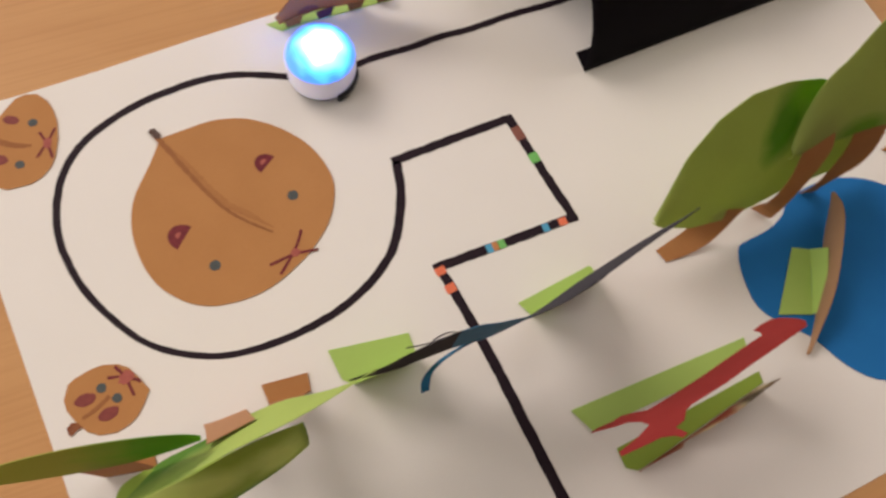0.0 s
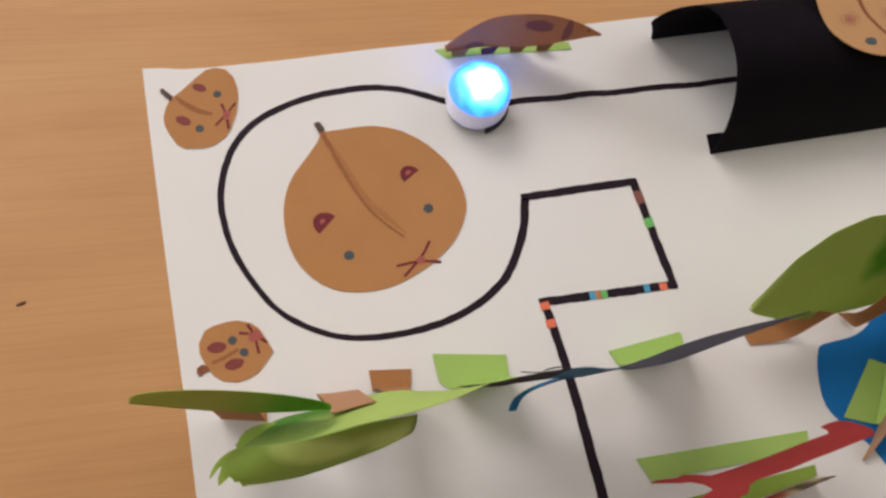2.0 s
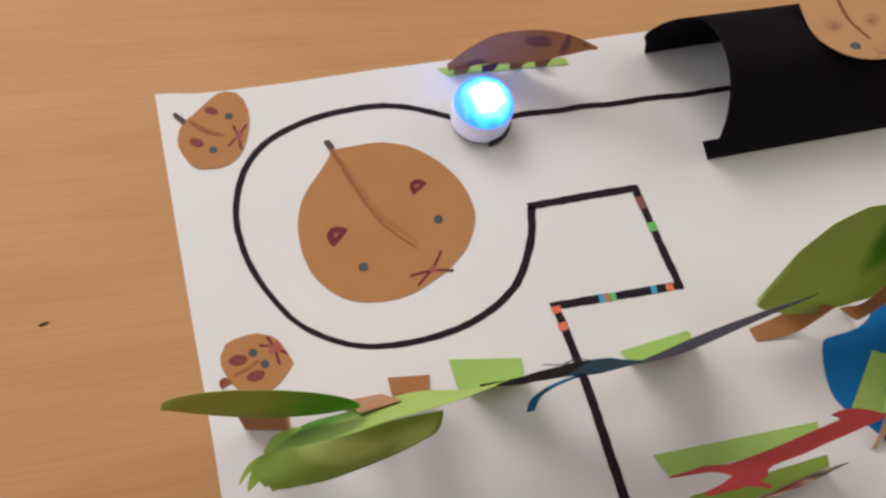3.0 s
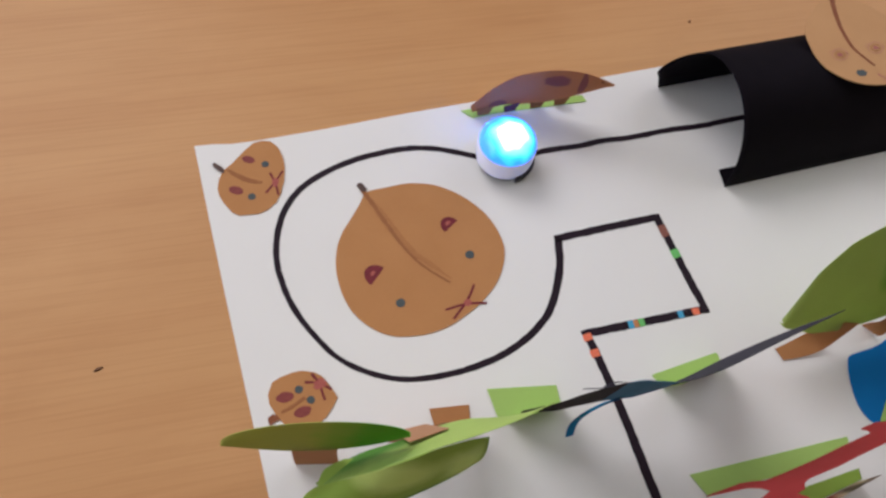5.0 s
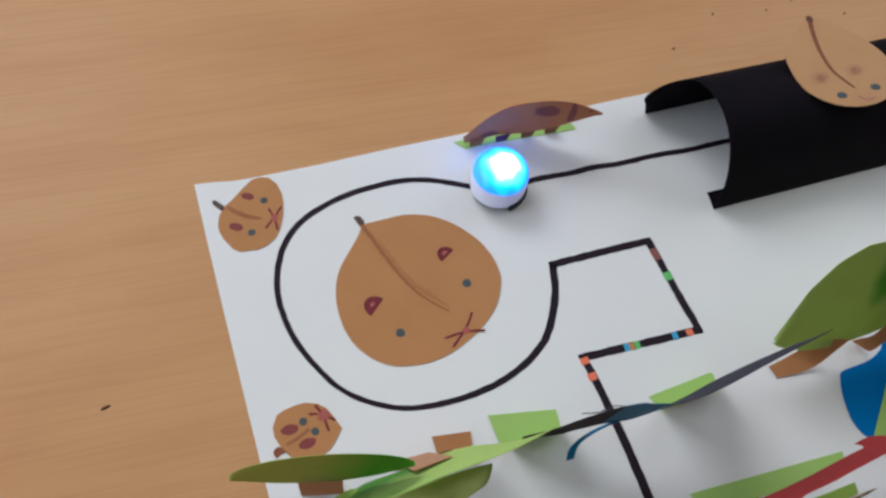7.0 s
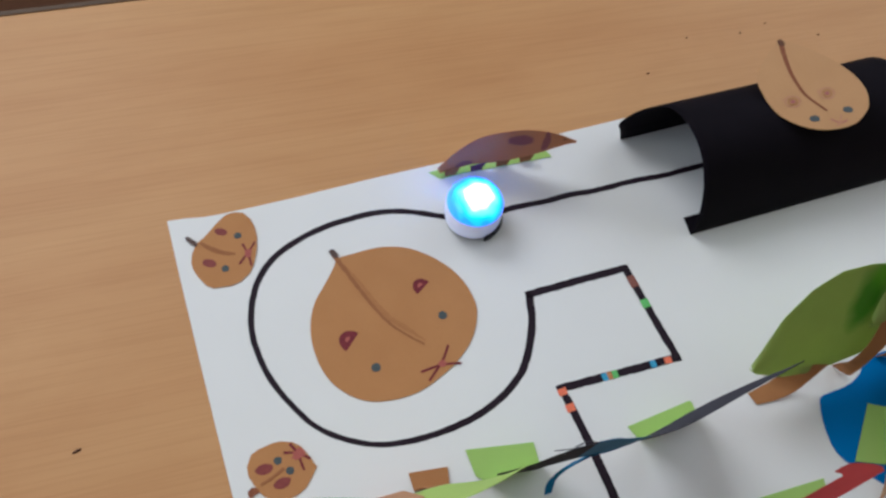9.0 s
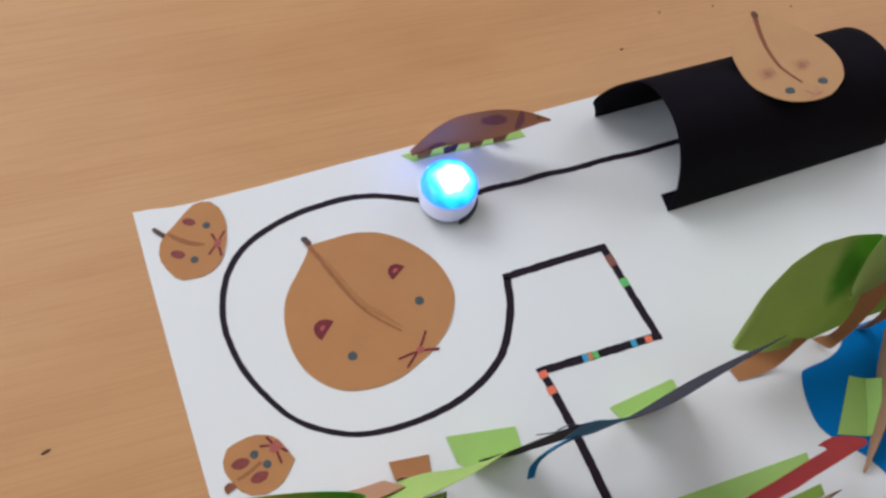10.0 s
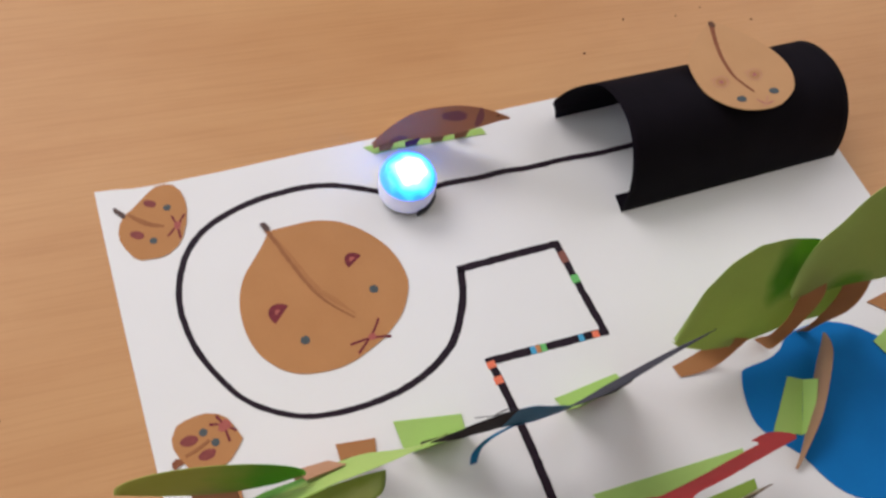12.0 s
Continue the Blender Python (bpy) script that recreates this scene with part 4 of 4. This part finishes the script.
def back_tree():
    t = thing("paper_tree", "paper tree with a slotted olive crown on two brown trunks", "paper tree", group="paper trees")
    m = crown_material("olive_crown_plain", (0.50, 0.63, 0.19), [((0.16, 0.42, 0.02), (0.330, -0.178, 0.048), (0.014, 0.03, 0.012))])
    part("crown", loft(mm([(300.5, -174, 41), (310, -175.5, 43), (331, -177, 47), (351, -180, 50), (368, -179, 60), (380, -172, 76)]),
                       mm([(300, -172, 47), (301, -167, 60), (305, -162, 76), (312, -160, 86), (321, -156.5, 101), (337, -155, 110), (357, -157, 106), (380, -170, 80)]), 30, 8, 0.002), m, t, "slotted oval olive green paper crown")
    part("slit", loft(mm([(312.5, -171.2, 59), (317.5, -164, 80), (325, -161, 92)]), mm([(313.8, -171.2, 58.8), (318.4, -164, 79.6), (325.3, -161, 91.8)]), 10, 1), SCRAP, t, "dark cut slit")
    part("trunk", loft(mm([(301, -178, 0.6), (299, -180, 10), (298, -182.5, 20), (304, -179.3, 32), (306, -171.3, 55), (311, -168.3, 64)]), mm([(305, -184, 0.6), (304, -186, 4), (303, -187, 10), (310, -184.3, 22), (318, -178.3, 43), (314.5, -171.3, 58)]), 20, 4), BROWN, t, "curved brown paper trunk")
    part("trunk", loft(mm([(326, -181, 0.8), (325, -183, 16), (333, -178, 34), (334, -172, 49), (344, -171, 57)]), mm([(333, -183, 0.8), (331, -184.5, 16), (344, -184, 23), (348.5, -180, 36), (347.5, -172, 56)]), 16, 4), BROWN, t, "brown paper trunk")
    return t


big_tree()
back_tree()

# ---- long navy animal on two green strips ----
navy = thing("navy_paper_animal", "long-necked navy paper animal standing on two green paper strips", "paper animal")
part("foot_strip", flat_sheet(mm([(107, -161), (139, -167.5), (138, -177), (111, -177.5), (107.5, -174)], 0), 0.0003, 0.0007), LIME, navy, "lime green folded foot strip")
part("foot_wall", loft(mm([(111, -177.5, 0.6), (138, -177.2, 0.6)]), mm([(116, -184, 32), (139, -185, 32)]), 8, 3), LIME, navy, "lime green folded foot strip")
part("foot_strip", flat_sheet(mm([(185.5, -174.6), (220.5, -172.2), (221.5, -173.4), (221, -178), (188, -181.5)], 0), 0.0003, 0.0007), LIME, navy, "lime green folded foot strip")
part("foot_wall", loft(mm([(188, -181.5, 0.6), (221, -178.2, 0.6)]), mm([(187, -187, 24), (217, -183, 24)]), 8, 3), LIME, navy, "lime green folded foot strip")
part("tail", loft(mm([(108, -184, 40), (124, -186, 36), (131, -186, 35), (137, -186, 33), (146, -186.5, 33)]), mm([(106, -186, 52), (118, -188, 58), (124, -189, 65), (131, -190, 71), (142, -191.3, 76)]), 16, 4), SOOT, navy, "dark brown-black paper tail part")
part("body", loft(mm([(141, -186, 33), (151, -187, 32), (159, -188, 31), (167, -188, 31), (178, -187.5, 30)]), mm([(138, -190.8, 75), (148, -192, 76), (154, -193, 73), (161, -193, 67), (172, -191.5, 52)]), 18, 4), BLUE_PAPER, navy, "dull blue paper body")
part("neck", loft(mm([(170, -193, 58), (177, -194.7, 67), (184, -194.8, 72), (191, -194.3, 78), (197, -194, 86), (203, -194, 96), (209, -194, 105), (213, -194, 111.5)]), mm([(174, -188.2, 34), (183, -188, 43), (192, -187, 49), (199, -186.7, 55), (203.5, -187.2, 63), (205.5, -188.6, 74), (208, -191, 91), (210.5, -193, 103), (212.5, -194, 112)]), 24, 5), NAVY, navy, "tall pointed navy paper neck")
part("leg", loft(mm([(176, -187.5, 32), (190, -184.5, 18), (200, -181, 1)]), mm([(196, -191, 62), (208, -187, 40), (216, -181, 1)]), 10, 3), NAVY, navy, "navy paper leg glued to the strip")
part("curl", loft(mm([(157, -186.5, 30), (149, -186.5, 28.5), (142, -187, 25), (137.2, -187.8, 19.5), (133.6, -189.5, 13.5), (132, -193, 9)]), mm([(160, -189, 40), (151, -188.5, 36.5), (145, -188.5, 32), (140.5, -188.8, 26), (137, -190, 18.5), (135.2, -193.3, 10.5)]), 18, 2), BLUE_CURL, navy, "curled blue paper strip")
part("whisker", loft(mm([(124, -189, 76), (131, -190.5, 76), (141, -191.2, 76)]), mm([(124, -189.2, 76.3), (131, -190.8, 76.5), (141, -191.6, 76.8)]), 8, 1), NAVY, navy, "thin navy paper whisker")
part("whisker", loft(mm([(133, -189.5, 73), (137, -190, 77), (141, -191.2, 76)]), mm([(133, -189.8, 73.4), (137, -190.4, 77.8), (141, -191.5, 77)]), 8, 1), NAVY, navy, "thin navy paper whisker")

# ---- red animal and its neighbour ----
red = thing("red_paper_animal", "red paper animal with forked tail leaning over a green strip", "paper animal")
part("foot_strip", flat_sheet(mm([(184, -222.5), (265, -226.5), (263, -235), (188, -233)], 0), 0.0003, 0.0007), LIME, red, "lime green folded foot strip")


def leaning_cut(outline, foot=()):
    """A flat paper cut-out that leans over its strip; the points of the outline are its x and height (mm), and foot gives
    whole places for those points that are bent down to the strip."""
    bm = bmesh.new()
    pts = [Vector((x, -248 + 0.109 * x - 0.286 * z, z)) * MM for x, z in outline]
    for k, place in foot:
        pts[k] = Vector(place) * MM
    back = Vector((-0.104, 0.956, 0.274)) * THICK
    front = [bm.verts.new(q) for q in pts]
    rear = [bm.verts.new(q + back) for q in pts]
    faces = [bm.faces.new(front), bm.faces.new(list(reversed(rear)))]
    for a in range(len(pts)):
        b = (a + 1) % len(pts)
        bm.faces.new((front[a], rear[a], rear[b], front[b]))
    bm.normal_update()
    bmesh.ops.triangulate(bm, faces=faces, ngon_method="EAR_CLIP")
    return bm


part("body", leaning_cut([(191.5, 48.6), (192.3, 41), (196, 28), (198.7, 34.6), (207.7, 36.0), (221.6, 36.8), (241.1, 35.6), (252.4, 35.6), (255.2, 31), (256.6, 25), (261.5, 24.2), (265.2, 25.4), (266.2, 31.5), (264.6, 42.5), (262.5, 49), (258.9, 53.7), (251.1, 54.0),
                          (240.1, 54.6), (229.7, 54.8), (220, 55.8), (211.8, 55.1), (206.2, 54.4), (202.2, 56.3), (197.2, 62.9), (192.8, 64)]), RED_PAPER, red, "long red paper body with a blunt head")
part("leg", leaning_cut([(192.3, 41), (190.6, 33.2), (187.3, 30), (183, 25), (184, 20), (189, 23.4), (193, 23.6), (196, 28)], ((3, (187.0, -233.6, 1.2)), (4, (189.5, -233.2, 1.2)))), RED_PAPER, red, "red paper leg glued to the strip")
part("tail", leaning_cut([(191.5, 48.6), (192.8, 64), (187.0, 64), (183.2, 62.6), (174.4, 58.2), (175.6, 54.2), (184.5, 52.4)]), RED_PAPER, red, "pointed red paper tail")
part("spur", leaning_cut([(192.8, 64), (191.4, 73.6), (189.0, 74.6), (189.2, 69.5), (187.0, 64)]), RED_PAPER, red, "thin red paper spur")

rust = thing("rust_paper_animal", "mottled rust and cream paper animal standing on a green strip", "paper animal")
part("foot_strip", flat_sheet(mm([(193.5, -243), (263, -241.2), (262, -246), (207, -253), (197, -254), (193, -251)], 0), 0.0003, 0.0007), OLIVE, rust, "green folded foot strip")
BASE = [(197, -254.4, 0.8), (207, -253.2, 0.8), (218, -252, 0.8), (230, -250.6, 0.8), (242, -249, 0.8), (259, -246.8, 0.8)]
rr = random.Random(4)
ragged = [0.16 * rr.random() ** 2 for _ in range(61)]
MOTTLED = crown_material("mottled_rust_paper", (0.84, 0.74, 0.50), [((0.33, 0.03, 0.03), (0.203, -0.254, 0.004), (0.021, 0.03, 0.03)), ((0.33, 0.04, 0.03), (0.229, -0.251, 0.0008), (0.042, 0.03, 0.0085)),
                         ((0.36, 0.05, 0.035), (0.237, -0.250, 0.005), (0.009, 0.03, 0.011)), ((0.05, 0.022, 0.014), (0.2495, -0.2475, 0.012), (0.0068, 0.03, 0.018)), ((0.20, 0.10, 0.05), (0.258, -0.2475, 0.02), (0.007, 0.03, 0.012))], 0.4)
part("body", loft(mm([(199, -253.9, 5), (214.6, -253.4, 10.5), (217, -251.9, 6.5), (227, -251.9, 10), (239, -251.1, 12), (248.5, -249.3, 15), (258, -247.2, 21.5)]), mm(BASE), 60, 5, 0.0, lambda i: ragged[i], True), MOTTLED, rust, "upright mottled rust, cream and dark brown paper body")

# ---- brown boat-shaped piece on the lake ----
boat = thing("brown_paper_boat", "brown curved paper boat standing on a green strip by the lake", "paper boat")
part("foot_strip", flat_sheet(mm([(284.5, -224.5), (307.5, -201.5), (314.5, -205.5), (298, -230.5)], 0), 0.0007, 0.0011), LIME, boat, "lime green folded foot strip")
part("foot_wall", loft(mm([(314.5, -205.5, 1.2), (306.5, -218, 1.2), (298, -230.5, 1.2)]), mm([(316.5, -209, 9.5), (308.6, -219.5, 9.5), (300, -231, 8)]), 8, 3), LIME, boat, "lime green fold glued to the hull")
part("body", loft(mm([(336.5, -188.5, 5), (325, -202, 1), (313, -216, 1), (300, -230.5, 1), (286, -244.5, 0.8)]), mm([(337, -188, 7), (330, -197, 15), (320, -208, 18), (304, -226, 16), (292.5, -238.5, 7), (286, -244.5, 2.2)]), 22, 5, 0.001), BOAT, boat, "curved brown paper hull")

# ---- pieces at the sheet's far side ----
scrap = thing("orange_paper_scrap", "orange brown folded paper foot on the white sheet", "paper scrap")
part("paper", flat_sheet(mm([(376, -178), (392, -176), (396, -186), (384.5, -186.5)], 0), 0.0003, 0.0008), BROWN, scrap)
reed = thing("paper_reed", "lime green folded paper strip with a red edge on the lake", "paper scrap")
part("paper", flat_sheet(mm([(365.5, -199), (380, -194), (388, -216), (371, -216)], 0), 0.0007, 0.0012), LIME, reed)
part("edge", flat_sheet(mm([(371, -216.2), (388, -216.2), (389, -219), (373, -219.5)], 0), 0.0009, 0.0014), RED_PAPER, reed, "dark red paper edge")

# ---- crumbs on the table ----
rng = random.Random(9)
for x, y, s in ((-59.4, -107.3, 2.2), (296, 24.8, 1.1), (334, 45, 0.8), (371, 40, 0.8), (391.6, 43, 0.7), (422, 25, 0.9)):
    bm = bmesh.new()
    bmesh.ops.create_icosphere(bm, subdivisions=2, radius=1.0, matrix=Matrix.Translation((x * MM, y * MM, TOP + 0.0003)) @ Matrix.Rotation(rng.uniform(0, 0.6), 4, "Z") @ Matrix.Diagonal((s * MM, 0.0006 if s > 2 else s * 0.7 * MM, 0.0005, 1)))
    for v in bm.verts:
        v.co += Vector((rng.uniform(-1, 1), rng.uniform(-1, 1), 0)) * 0.00015
    tagged(link("crumb", bm, SCRAP if s > 2 else CRUMB), "tiny dark crumb lying on the wooden table", "crumb", group="crumbs on the table")
